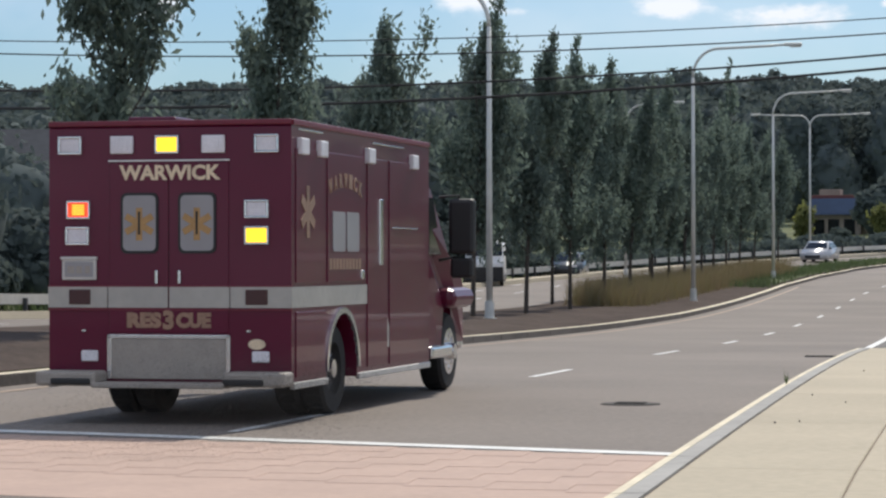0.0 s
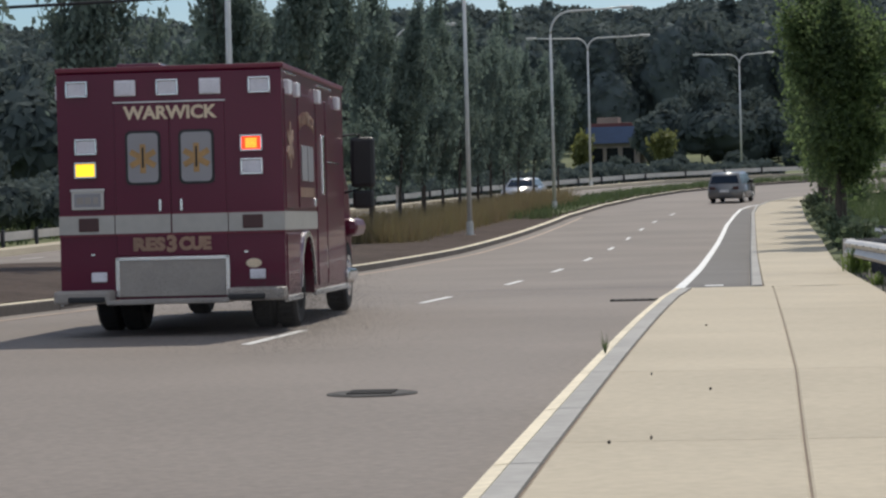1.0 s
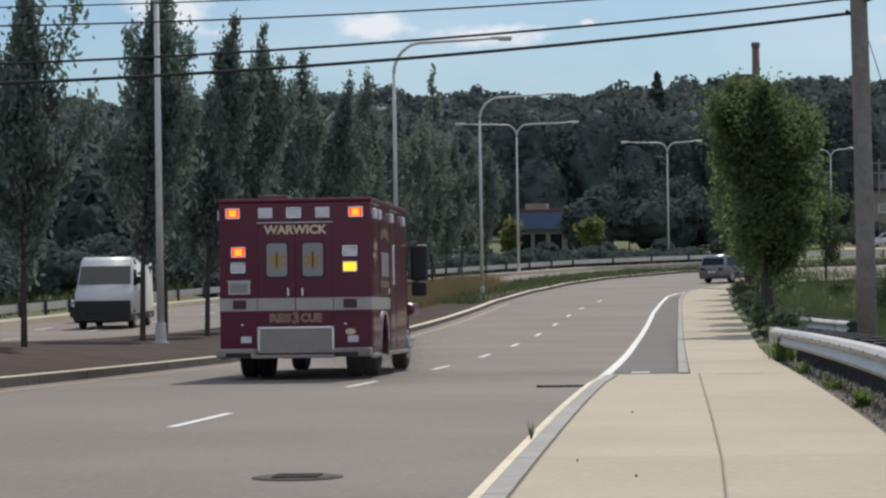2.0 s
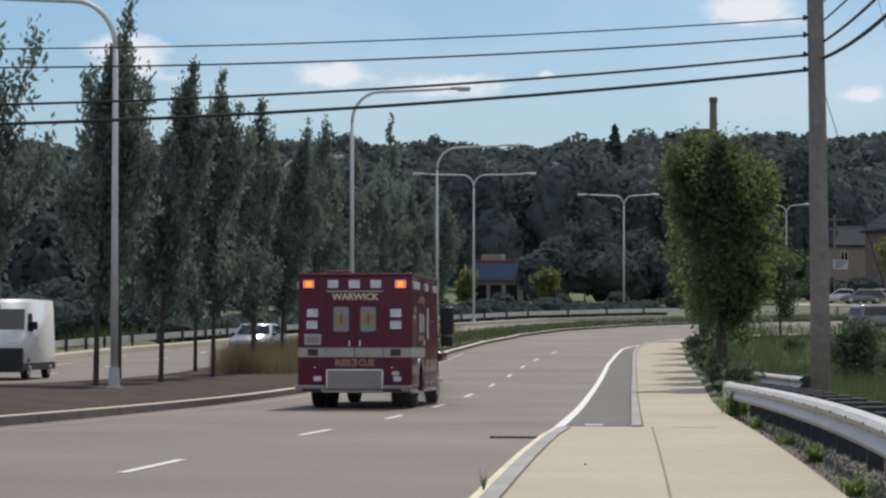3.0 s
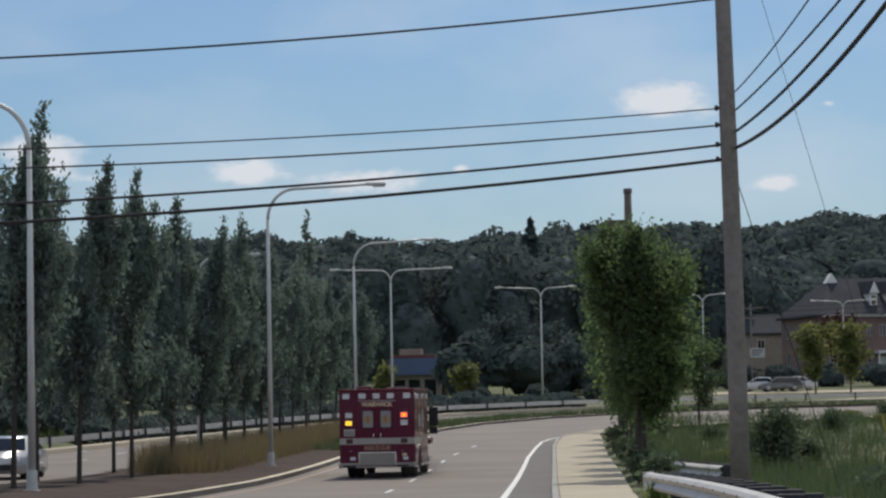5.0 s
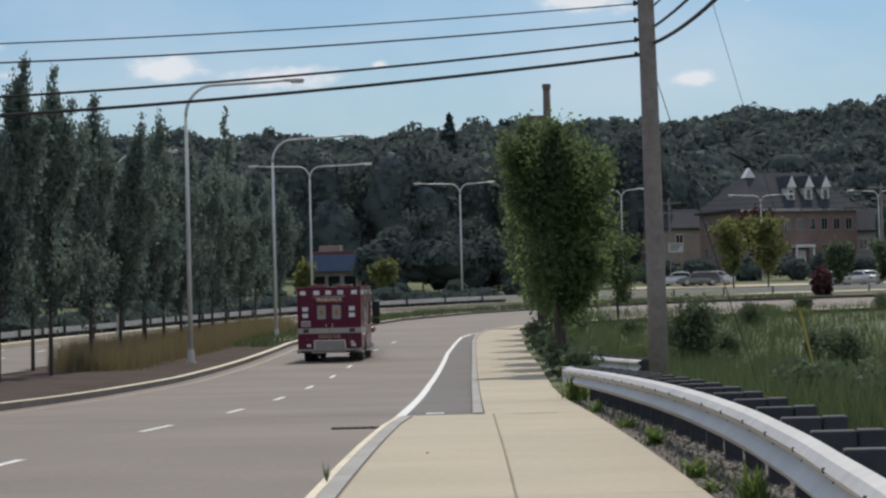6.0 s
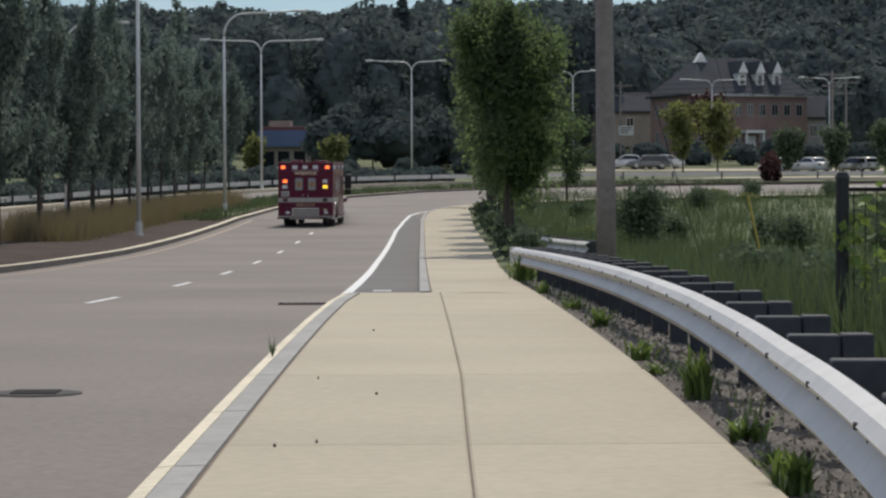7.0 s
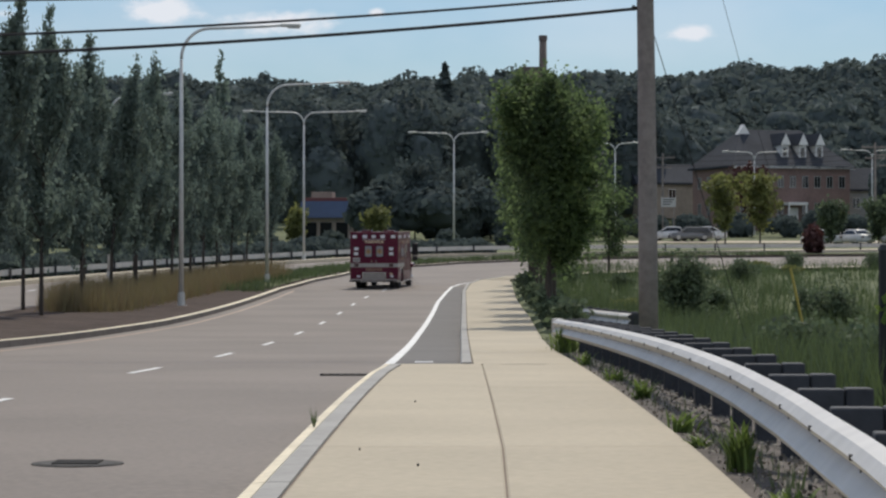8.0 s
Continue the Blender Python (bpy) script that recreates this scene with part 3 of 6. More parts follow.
# spans across the road to a pole behind the opposite carriageway, and on towards the right of the camera
LEFT_Z = (5.3, 5.75, 6.75, 6.85)
for k, (z, zl, r) in enumerate(zip(ATTACH, LEFT_Z, (.034, .026, .018, .014))):
    cable("overhead_cable", "thick black overhead cable across the road" if k < 2 else "thin black overhead wire across the road",
          (POLE[0] - .1, POLE[1], z), (-34.0, 46 - k * .4, zl + .35), (.9, .9, .85, .75)[k], r)
    cable("overhead_cable", "black overhead cable towards the next pole", (POLE[0] + .1, POLE[1], z + .22 + .03 * k), (4.4, 16.0, z + (.97, .75, .28, 1.3)[k]), (.7, .5, .3, .5)[k], r)
cable("overhead_cable", "thin black overhead wire high over the road", (POLE[0] - .1, POLE[1], 9.28), (-34.0, 45, 8.84), 1.0, .022)
cable("guy_wire", "thin steel guy wire of the utility pole", (POLE[0], POLE[1], 6.1), (6.2, 53, terrain(6.2, 53)), .0, .009)
cable("tower_stay", "thin grey stay wire of a distant mast", (9.6, 120, 24.5), (15.6, 121, 2.8), .0, .012)
ol = empty("far_utility_pole", -34.0, 45.5, terrain(-34, 45.5) - .3)
bm = bmesh.new()
tube(bm, [(0, 0, 0), (0, 0, 9.2)], [.18, .13], 12)
part("shaft", bm, POLE_WOOD, ol, smooth=True)
tagged(ol, "brown timber utility pole beyond the far road", "utility pole")


# ---- street lamps ----
def street_lamp(name, x, y, z, h, arms, face, label, group="street lamps"):
    """A tapered steel column; each arm is (turn in degrees, reach) and bends over at the top."""
    e = tagged(empty(name, x, y, z), label, "street lamp", group)
    bm = bmesh.new()
    tube(bm, [(0, 0, 0), (0, 0, .03)], .2, 12)
    tube(bm, [(0, 0, .02), (0, 0, .5)], [.14, .13], 12)
    part("base", bm, LAMP_GREY, e)
    rise = 1.25 if len(arms) == 1 else .95
    bm = bmesh.new()
    tube(bm, [(0, 0, .4), (0, 0, h * .5), (0, 0, h - rise - .02)], [.095, .08, .062], 12)
    part("column", bm, LAMP_GREY, e, smooth=True)
    for turn, reach in arms:
        m = pose(0, 0, 0, 0, 0, turn)
        bm = bmesh.new()
        pts = []
        for i in range(9):
            a = i / 8 * math.pi / 2
            pts.append((rise * .85 * (1 - math.cos(a)), 0, h - rise + rise * .92 * math.sin(a)))
        pts += [(reach * .7, 0, h - .02), (reach - .55, 0, h + .03)]
        tube(bm, [m @ Vector(p) for p in pts], [.062] * 5 + [.058] * 4 + [.055, .05], 10)
        arm = part("arm", bm, LAMP_GREY, e, smooth=True)
        bm = bmesh.new()
        box(bm, reach - .6, reach + .15, -.13, .13, h - .03, h + .1, .05, m=m)
        box(bm, reach - .35, reach + .12, -.1, .1, h - .08, h - .02, .03, m=m)
        part("lantern", bm, LAMP_GREY, arm)
    return e


def on_median(x, y):
    return median_height(x, y) - .02


S1 = "grey steel street lamp with one curved arm"
S2 = "grey steel street lamp with two curved arms"
street_lamp("street_lamp", -11.95, 63.2, on_median(-11.95, 63.2), 9.45, [(176, 3.8)], 0, S1)
street_lamp("street_lamp", -9.75, 99.0, on_median(-9.75, 99), 10.45, [(3, 4.3)], 0, S1)
street_lamp("street_lamp", -9.2, 139.0, on_median(-9.2, 139), 10.5, [(0, 4.2)], 0, S1)
street_lamp("street_lamp", -10.1, 193.0, gz(193) + .1, 10.9, [(180, 4.3), (0, 4.4)], 0, S2)
street_lamp("street_lamp", .95, 228.0, gz(228) + .05, 10.3, [(180, 3.8), (0, 2.9)], 0, S2)
street_lamp("street_lamp", 17.0, 262.0, terrain(17, 262), 10.2, [(180, 2.5), (0, 2.3)], 0, S2)
street_lamp("street_lamp", 35.2, 300.0, terrain(35.2, 300) + .3, 9.4, [(180, 3.5), (0, 3.6)], 0, S2)
street_lamp("street_lamp", 48.5, 300.0, terrain(48.5, 300) + .3, 9.6, [(180, 3.4), (0, 3.4)], 0, S2)
street_lamp("street_lamp", -18.6, 148.0, gz(148) + .1, 10.4, [(0, 3.4)], 0, "grey steel street lamp across the median")


# ---- ambulance ----
GOLD_FADE = mat("faded gold film", (0.42, 0.25, 0.10), 0.5, vary=0.2, scale=20, bump=0)
W2, TOP, LEN, SKIRT = 1.22, 2.88, 5.4, 0.36


def flat_text(words, size, material, parent, m, name="lettering", width=None, bold=.012, rise=.005):
    cu = bpy.data.curves.new(name, "FONT")
    cu.body, cu.size, cu.align_x, cu.align_y, cu.extrude, cu.offset = words, size, "CENTER", "CENTER", rise, bold
    cu.resolution_u = 3
    tmp = bpy.data.objects.new(name, cu)
    scene.collection.objects.link(tmp)
    dg = bpy.context.evaluated_depsgraph_get()
    me = bpy.data.meshes.new_from_object(tmp.evaluated_get(dg))
    bpy.data.objects.remove(tmp)
    bpy.data.curves.remove(cu)
    wide = max(v.co.x for v in me.vertices) - min(v.co.x for v in me.vertices)
    s = width / wide if width else 1.0
    me.transform(m @ Matrix.Diagonal((s, 1, 1, 1)))
    me.materials.clear()
    me.materials.append(material)
    ob = new(name, me)
    ob.parent = parent
    return ob


def rear_at(x, z, y=-.004):
    return Matrix.Translation((x, y, z)) @ pose(0, 0, 0, 90)


def side_at(y, z, x=W2 + .004):
    return Matrix(((0, 0, 1, x), (1, 0, 0, y), (0, 1, 0, z), (0, 0, 0, 1)))


def wheel_set(name, parent, x, y, r, width, dual, rim=CHROME):
    w = new(name)
    w.parent = parent
    w.matrix_basis = pose(x, y, r)
    bm = bmesh.new()
    offs = (-width * .56, width * .56) if dual else (0,)
    for o in offs:
        ring = ((r * .58, -width / 2), (r * .93, -width / 2), (r, -width * .36), (r, width * .36), (r * .93, width / 2), (r * .58, width / 2))
        n = 32
        rows = [[bm.verts.new((o + u, rr * math.cos(k * 2 * math.pi / n), rr * math.sin(k * 2 * math.pi / n))) for rr, u in ring] for k in range(n)]
        for k in range(n):
            for j in range(len(ring)):
                q = (j + 1) % len(ring)
                bm.faces.new((rows[k][j], rows[k][q], rows[(k + 1) % n][q], rows[(k + 1) % n][j]))
        for k in range(n):
            a = k * 2 * math.pi / n
            box(bm, o - width * .3, o + width * .3, -.012, .012, r - .004, r + .008, 0, m=pose(0, 0, 0, math.degrees(a)))
    bmesh.ops.recalc_face_normals(bm, faces=bm.faces)
    part("tyre", bm, RUBBER, w)
    bm = bmesh.new()
    side = 1 if x > 0 else -1
    xo = side * (offs[-1] if dual else 0) + side * width * (.10 if dual else .42)
    bmesh.ops.create_cone(bm, cap_ends=True, segments=24, radius1=r * .6, radius2=r * .6, depth=.05, matrix=Matrix.Translation((xo, 0, 0)) @ pose(0, 0, 0, 0, 90))
    bmesh.ops.create_cone(bm, cap_ends=True, segments=16, radius1=r * .25, radius2=r * .2, depth=.12, matrix=Matrix.Translation((xo + side * .04, 0, 0)) @ pose(0, 0, 0, 0, 90))
    for k in range(8):
        a = k * math.pi / 4
        bmesh.ops.create_cone(bm, cap_ends=True, segments=8, radius1=r * .07, radius2=r * .06, depth=.07,
                              matrix=Matrix.Translation((xo, r * .42 * math.cos(a), r * .42 * math.sin(a))) @ pose(0, 0, 0, 0, 90))
    part("rim", bm, rim, w)
    return w


def flasher(parent, x, z, lit, w=.24, h=.175):
    """A warning lamp: bezel, and a lens drum with a lit and an unlit face that turns inside it."""
    bm = bmesh.new()
    for x0, x1, z0, z1 in ((-w / 2, w / 2, h / 2 - .02, h / 2), (-w / 2, w / 2, -h / 2, -h / 2 + .02), (-w / 2, -w / 2 + .02, -h / 2 + .02, h / 2 - .02), (w / 2 - .02, w / 2, -h / 2 + .02, h / 2 - .02)):
        box(bm, x + x0, x + x1, -.05, .01, z + z0, z + z1, .006)
    bezel = part("warning_lamp", bm, CHROME, parent, "chrome-framed warning lamp")
    drum = new("lens_drum")
    drum.parent = bezel
    drum.matrix_basis = pose(x, -.008, z)
    hw, hh = w / 2 - .022, h / 2 - .022
    for sgn, material, nm in ((-1, LENS_GREY, "lens"), (1, lit, "lit_lens")):
        bm = bmesh.new()
        for k in range(5):
            z0 = -hh + k * 2 * hh / 5
            y0, y1 = sorted((sgn * .002, sgn * (.030 if k % 2 else .026)))
            box(bm, -hw, hw, y0, y1, z0, z0 + 2 * hh / 5, 0)
        lens = part(nm, bm, material, drum)
        if material is LENS_RED:        # the lamp's orange core, a little proud of the red lens
            bm = bmesh.new()
            for k in range(5):
                z0 = -hh * .8 + k * 1.6 * hh / 5
                box(bm, -hw * .62, hw * .62, .02, .034, z0 + .003, z0 + 1.6 * hh / 5 - .003, 0)
            part("core", bm, LENS_HOT, lens)
    bm = bmesh.new()
    box(bm, -hw - .006, hw + .006, -.0015, .0015, -hh - .006, hh + .006)
    part('backing', bm, BLACK, drum)
    return drum


def rounded_rect(w, h, r, n=4):
    out = []
    for cx, cy, a0 in ((w / 2 - r, h / 2 - r, 0), (-w / 2 + r, h / 2 - r, 90), (-w / 2 + r, -h / 2 + r, 180), (w / 2 - r, -h / 2 + r, 270)):
        for i in range(n + 1):
            a = radians(a0 + 90 * i / n)
            out.append((cx + r * math.cos(a), cy + r * math.sin(a)))
    return out


def plate(bm, outline, depth, m):
    """A flat plate from an outline in its own plane, with a thickness."""
    lo = [bm.verts.new(m @ Vector((x, y, 0))) for x, y in outline]
    hi = [bm.verts.new(m @ Vector((x, y, depth))) for x, y in outline]
    bm.faces.new(hi)
    bm.faces.new(lo[::-1])
    for k in range(len(outline)):
        q = (k + 1) % len(outline)
        bm.faces.new((lo[k], lo[q], hi[q], hi[k]))
    return bm


def star_of_life(parent, m, r, material, name="emblem"):
    bm = bmesh.new()
    for k in range(3):
        plate(bm, ((-r * .2, -r), (r * .2, -r), (r * .2, r), (-r * .2, r)), .004 + k * .0012, m @ pose(0, 0, 0, 0, 0, 60 * k))
    return part(name, bm, material, parent)


def ambulance():
    a = tagged(empty("ambulance"), "dark red rescue ambulance with a silver reflective band", "ambulance")
    # patient module with wheel openings
    bm = bmesh.new()
    bevel = .05
    AR, ARC = .56, 1.75
    side = [(0, SKIRT + .02), (0, TOP - .06), (.06, TOP), (LEN - .06, TOP), (LEN, TOP - .06), (LEN, SKIRT)]
    side += [(ARC + AR, SKIRT)] + [(ARC + AR * math.cos(t), .46 + AR * math.sin(t)) for t in [math.pi * i / 12 for i in range(13)]] + [(ARC - AR, SKIRT)]
    l = [bm.verts.new((-W2, y, z)) for y, z in side]
    r = [bm.verts.new((W2, y, z)) for y, z in side]
    for k in range(len(side)):
        q = (k + 1) % len(side)
        bm.faces.new((l[k], l[q], r[q], r[k]))
    bm.faces.new(l[::-1])
    bm.faces.new(r)
    bmesh.ops.recalc_face_normals(bm, faces=bm.faces)
    part("body", bm, RED, a)
    bm = bmesh.new()
    for x in (-W2, W2):
        box(bm, x - .02, x + .02, .02, LEN - .02, TOP - .045, TOP + .012, .01)
    box(bm, -W2, W2, -.012, .03, TOP - .04, TOP + .012, .01)
    part("drip_rail", bm, RED_TRIM, a)
    for (x, y, w, d, h) in ((-.5, 1.2, .5, .6, .10), (.55, 2.6, .35, .35, .08), (.1, 4.3, .3, .3, .09)):
        bm = bmesh.new()
        box(bm, x - w / 2, x + w / 2, y - d / 2, y + d / 2, TOP - .01, TOP + h, .02)
        part("roof_vent", bm, RED, a)
    # rear doors with frosted windows
    for s in (-1, 1):
        bm = bmesh.new()
        box(bm, s * .302 - .296, s * .302 + .296, -.014, .01, .86, 2.49, .008)
        door = part("rear_door", bm, RED, a, "red rear door with a frosted window")
        bm = bmesh.new()
        plate(bm, rounded_rect(.38, .58, .06), .012, rear_at(s * .29, 1.91, -.014))
        part("window_frame", bm, BLACK, door)
        bm = bmesh.new()
        plate(bm, rounded_rect(.33, .53, .05), .006, rear_at(s * .29, 1.91, -.027))
        part("pane", bm, FROST, door)
        star_of_life(door, rear_at(s * .29, 1.90, -.0335), .155, GOLD_FADE)
        bm = bmesh.new()
        box(bm, s * .29 - .01, s * .29 + .01, -.045, -.03, 1.80, 2.02, .003)
        part("emblem_staff", bm, BLACK, door)
        bm = bmesh.new()
        box(bm, s * .115 - .015, s * .115 + .015, -.05, -.012, 1.33, 1.46, .008)
        part("handle", bm, CHROME, door, "chrome handle")
    bm = bmesh.new()
    box(bm, -.61, .61, -.018, .01, 2.50, 2.515, .003)
    part("light_bar_trim", bm, WHITE_PAINT, a)
    flat_text("WARWICK", .19, GOLD, a, rear_at(0.01, 2.385, -.018), width=1.02, bold=.007)
    flat_text("RES", .18, GOLD_DIM, a, rear_at(-.25, .975, -.018), width=.35)
    flat_text("3", .23, GOLD_DIM, a, rear_at(0.0, .975, -.018), width=.11)
    flat_text("CUE", .18, GOLD_DIM, a, rear_at(.25, .975, -.018), width=.35)
    # reflective band round the module
    for x0, x1 in ((-W2 - .004, -.62), (-.61, -.008), (.008, .61), (.62, W2 + .004)):
        bm = bmesh.new()
        box(bm, x0, x1, -.02, .004, 1.10, 1.30, .002)
        part("rear_band", bm, SILVER_STRIPE, a)
    bm = bmesh.new()
    for z in (1.085, 1.305):
        box(bm, -W2 - .005, W2 + .005, -.0185, .004, z - .01, z + .01, .002)
    part("band_edge", bm, RED_TRIM, a)
    for s in (-1, 1):
        bm = bmesh.new()
        plate(bm, [(y, z) if s > 0 else (y, z) for y, z in ((0, 1.10), (3.0, 1.10), (3.45, .62), (4.3, .62), (4.3, .84), (3.6, .84), (3.25, 1.30), (0, 1.30))], .004 * s, side_at(0, 0, s * (W2 + .002)))
        bmesh.ops.recalc_face_normals(bm, faces=bm.faces)
        part("side_band", bm, SILVER_STRIPE, a)
    # dark reflectors, tail lamps, plate box
    for x in (-.90, .88):
        bm = bmesh.new()
        box(bm, x - .11, x + .11, -.032, .0, 1.13, 1.275, .01)
        part("marker_lamp", bm, LENS_DARK, a)
    bm = bmesh.new()
    box(bm, -1.08, -.73, -.03, .0, 1.365, 1.58, .01)
    box(bm, -1.09, -.72, -.045, .0, 1.56, 1.59, .006)
    plate_box = part("plate_box", bm, GALV, a)
    bm = bmesh.new()
    box(bm, -1.05, -.76, -.036, -.028, 1.395, 1.54, .004)
    part("number_plate", bm, FROST, plate_box)
    for k, (x0, x1) in enumerate(((-1.02, -.95), (-.93, -.87), (-.84, -.79))):
        bm = bmesh.new()
        box(bm, x0, x1, -.040, -.035, 1.43, 1.50)
        part("writing_bar", bm, TREAD, plate_box)
    for x, w in ((-.80, .17), (.92, .17)):
        bm = bmesh.new()
        box(bm, x - w / 2, x + w / 2, -.03, .0, .585, .69, .012)
        part("tail_lamp", bm, LENS_GREY, a)
    bm = bmesh.new()
    plate(bm, [(.085 * math.cos(t), .05 * math.sin(t)) for t in [i * math.pi / 10 for i in range(20)]], .01, rear_at(.88, .755, -.005))
    part("oval_badge", bm, GOLD, a)
    for x in (-.86, .80):
        bm = bmesh.new()
        box(bm, x - .02, x + .02, -.02, .0, .87, .89, 0)
        part("marker", bm, CHROME, a)
    # tread plate kick panel and step bumper
    bm = bmesh.new()
    box(bm, -.59, .58, -.02, .0, .42, .82, .006)
    part("kick_panel", bm, TREAD, a, "grey aluminium tread plate panel")
    bm = bmesh.new()
    for x0, x1, z0, z1 in ((-.62, -.575, .42, .845), (.575, .62, .42, .845), (-.62, .62, .805, .845)):
        box(bm, x0, x1, -.03, .005, z0, z1, .006)
    part("panel_frame", bm, CHROME, a)
    bm = bmesh.new()
    box(bm, -W2 - .02, -.63, -.32, .02, .36, .50, .03)
    box(bm, .63, W2 + .02, -.32, .02, .36, .50, .03)
    box(bm, -.66, .66, -.36, .0, .345, .395, .012)
    bumper = part("bumper", bm, TREAD, a, "grey tread plate step bumper")
    for x in (-.88, .84):
        bm = bmesh.new()
        box(bm, x - .20, x + .20, -.34, -.28, .375, .435, .015)
        part("step_recess", bm, BLACK, bumper)
    for s in (-1, 1):
        for y0, y1 in ((.02, ARC - AR - .02), (ARC + AR + .02, LEN - .02)):
            bm = bmesh.new()
            box(bm, s * W2 - .025, s * W2 + .025, y0, y1, SKIRT - .03, SKIRT + .035, .01)
            part("rub_rail", bm, GALV, a)
    for s in (-1, 1):
        bm = bmesh.new()
        ring = [(ARC + (AR + d) * math.cos(t), .46 + (AR + d) * math.sin(t)) for d in (0, .06) for t in [math.pi * i / 14 for i in range(15)]]
        vs = [[bm.verts.new((s * (W2 + o), *ring[k])) for k in range(30)] for o in (-.01, .025)]
        for k in range(14):
            bm.faces.new((vs[1][k], vs[1][k + 1], vs[1][k + 16], vs[1][k + 15]))
            bm.faces.new((vs[0][k + 15], vs[0][k + 16], vs[1][k + 16], vs[1][k + 15]))
            bm.faces.new((vs[0][k], vs[0][k + 1], vs[1][k + 1], vs[1][k]))
        bmesh.ops.recalc_face_normals(bm, faces=bm.faces)
        part("fender_ring", bm, CHROME, a)
    # right and left sides: compartment doors, windows, lamps, emblem
    for s in (-1, 1):
        for y0, y1, z0, z1 in ((.12, .98, 1.34, 2.62), (.12, 1.1, .44, 1.06), (1.2, 2.6, 1.34, 2.62), (2.7, 3.5, .44, 2.62), (3.6, 4.85, .44, 2.62)):
            bm = bmesh.new()
            x0, x1 = sorted((s * (W2 - .02), s * (W2 + .012)))
            box(bm, x0, x1, y0, y1, z0, z1, .006)
            part("compartment_door", bm, RED, a)
        for y in (1.58, 2.1):
            bm = bmesh.new()
            plate(bm, rounded_rect(.46, .40, .04), s * .01, side_at(y, 1.84, s * (W2 + .013)))
            bmesh.ops.recalc_face_normals(bm, faces=bm.faces)
            wf = part("side_window", bm, FROST, a)
        bm = bmesh.new()
        x0, x1 = sorted((s * W2, s * (W2 + .03)))
        box(bm, x0, x1, 3.15, 3.28, 1.5, 2.2, .01)
        part("grab_handle", bm, CHROME, a)
        for y in (.3, .95, 2.75, 4.6):
            bm = bmesh.new()
            x0, x1 = sorted((s * (W2 - .01), s * (W2 + .06)))
            box(bm, x0, x1, y - .12, y + .12, 2.56, 2.72, .015)
            part("scene_lamp", bm, LENS_GREY, a)
        for y0, y1, z in ((.2, 1.0, 2.80), (2.9, 4.2, 2.78), (3.7, 4.8, 1.9)):
            bm = bmesh.new()
            x0, x1 = sorted((s * W2, s * (W2 + .02)))
            box(bm, x0, x1, y0, y1, z - .008, z + .008, .003)
            part("drip_strip", bm, CHROME, a)
    star_of_life(a, side_at(.5, 2.02, W2 + .014), .25, GOLD_DIM)
    word = "WARWICK"
    for k, ch in enumerate(word):
        f = (k - 3) / 3
        flat_text(ch, .19, GOLD_DIM, a, side_at(1.84 + f * .55, 2.35 - .07 * f * f, W2 + .014) @ pose(0, 0, 0, 0, 0, -14 * f), width=.13, bold=.008)
    bm = bmesh.new()
    for k in range(10):
        box(bm, W2 + .012, W2 + .016, 1.25 + k * .12, 1.34 + k * .12, 1.46, 1.57, 0)
    part("lettering_bars", bm, GOLD_DIM, a)
    bm = bmesh.new()
    box(bm, W2, W2 + .03, 2.42, 2.52, 1.36, 1.45, .01)
    part("latch", bm, CHROME, a)
    # cab and bonnet
    CX = 1.10
    cab = [(LEN, .62), (LEN, 2.30), (LEN + .25, 2.42), (LEN + .95, 2.40), (LEN + 1.45, 1.62), (LEN + 2.55, 1.42), (LEN + 2.72, 1.25), (LEN + 2.74, .55), (LEN + 2.2, .55),
           (LEN + 2.05, .98), (LEN + 1.65, 1.1), (LEN + 1.2, .98), (LEN + 1.05, .5)]
    bm = bmesh.new()
    l = [bm.verts.new((-CX + (.10 if z > 1.7 else .12 if y > LEN + 1.5 else 0), y, z)) for y, z in cab]
    r = [bm.verts.new((CX - (.10 if z > 1.7 else .12 if y > LEN + 1.5 else 0), y, z)) for y, z in cab]
    for k in range(len(cab)):
        q = (k + 1) % len(cab)
        bm.faces.new((l[k], l[q], r[q], r[k]))
    bm.faces.new(l[::-1])
    bm.faces.new(r)
    bmesh.ops.recalc_face_normals(bm, faces=bm.faces)
    part("cab", bm, RED, a)
    for s in (-1, 1):
        bm = bmesh.new()
        plate(bm, [(LEN + .15, 1.62), (LEN + 1.28, 1.62), (LEN + .88, 2.28), (LEN + .15, 2.28)], s * .012, side_at(0, 0, s * (CX - .055)))
        bmesh.ops.recalc_face_normals(bm, faces=bm.faces)
        part("cab_window", bm, GLASS_DARK, a)
        bm = bmesh.new()
        x0, x1 = sorted((s * (CX - .2), s * (CX + .14)))
        box(bm, x0, x1, LEN + 1.2, LEN + 2.3, .98, 1.22, .10)
        part("front_wing", bm, RED, a)
        bm = bmesh.new()
        x0, x1 = sorted((s * (CX + .08), s * (CX + .40)))
        box(bm, x0, x1, LEN + 1.10, LEN + 1.24, 1.62, 2.28, .05)
        tube(bm, [(s * (CX - .05), LEN + 1.2, 2.3), (s * (CX + .2), LEN + 1.17, 2.32), (s * (CX + .2), LEN + 1.17, 1.6), (s * (CX - .05), LEN + 1.2, 1.55)], .02, 8)
        box(bm, *sorted((s * (CX + .10), s * (CX + .38))), LEN + 1.11, LEN + 1.22, 1.34, 1.58, .04)
        part("wing_mirror", bm, BLACK, a, "black wing mirror")
        bm = bmesh.new()
        x0, x1 = sorted((s * (CX - .1), s * (CX + .16)))
        box(bm, x0, x1, LEN + .05, LEN + 1.02, .42, .56, .03)
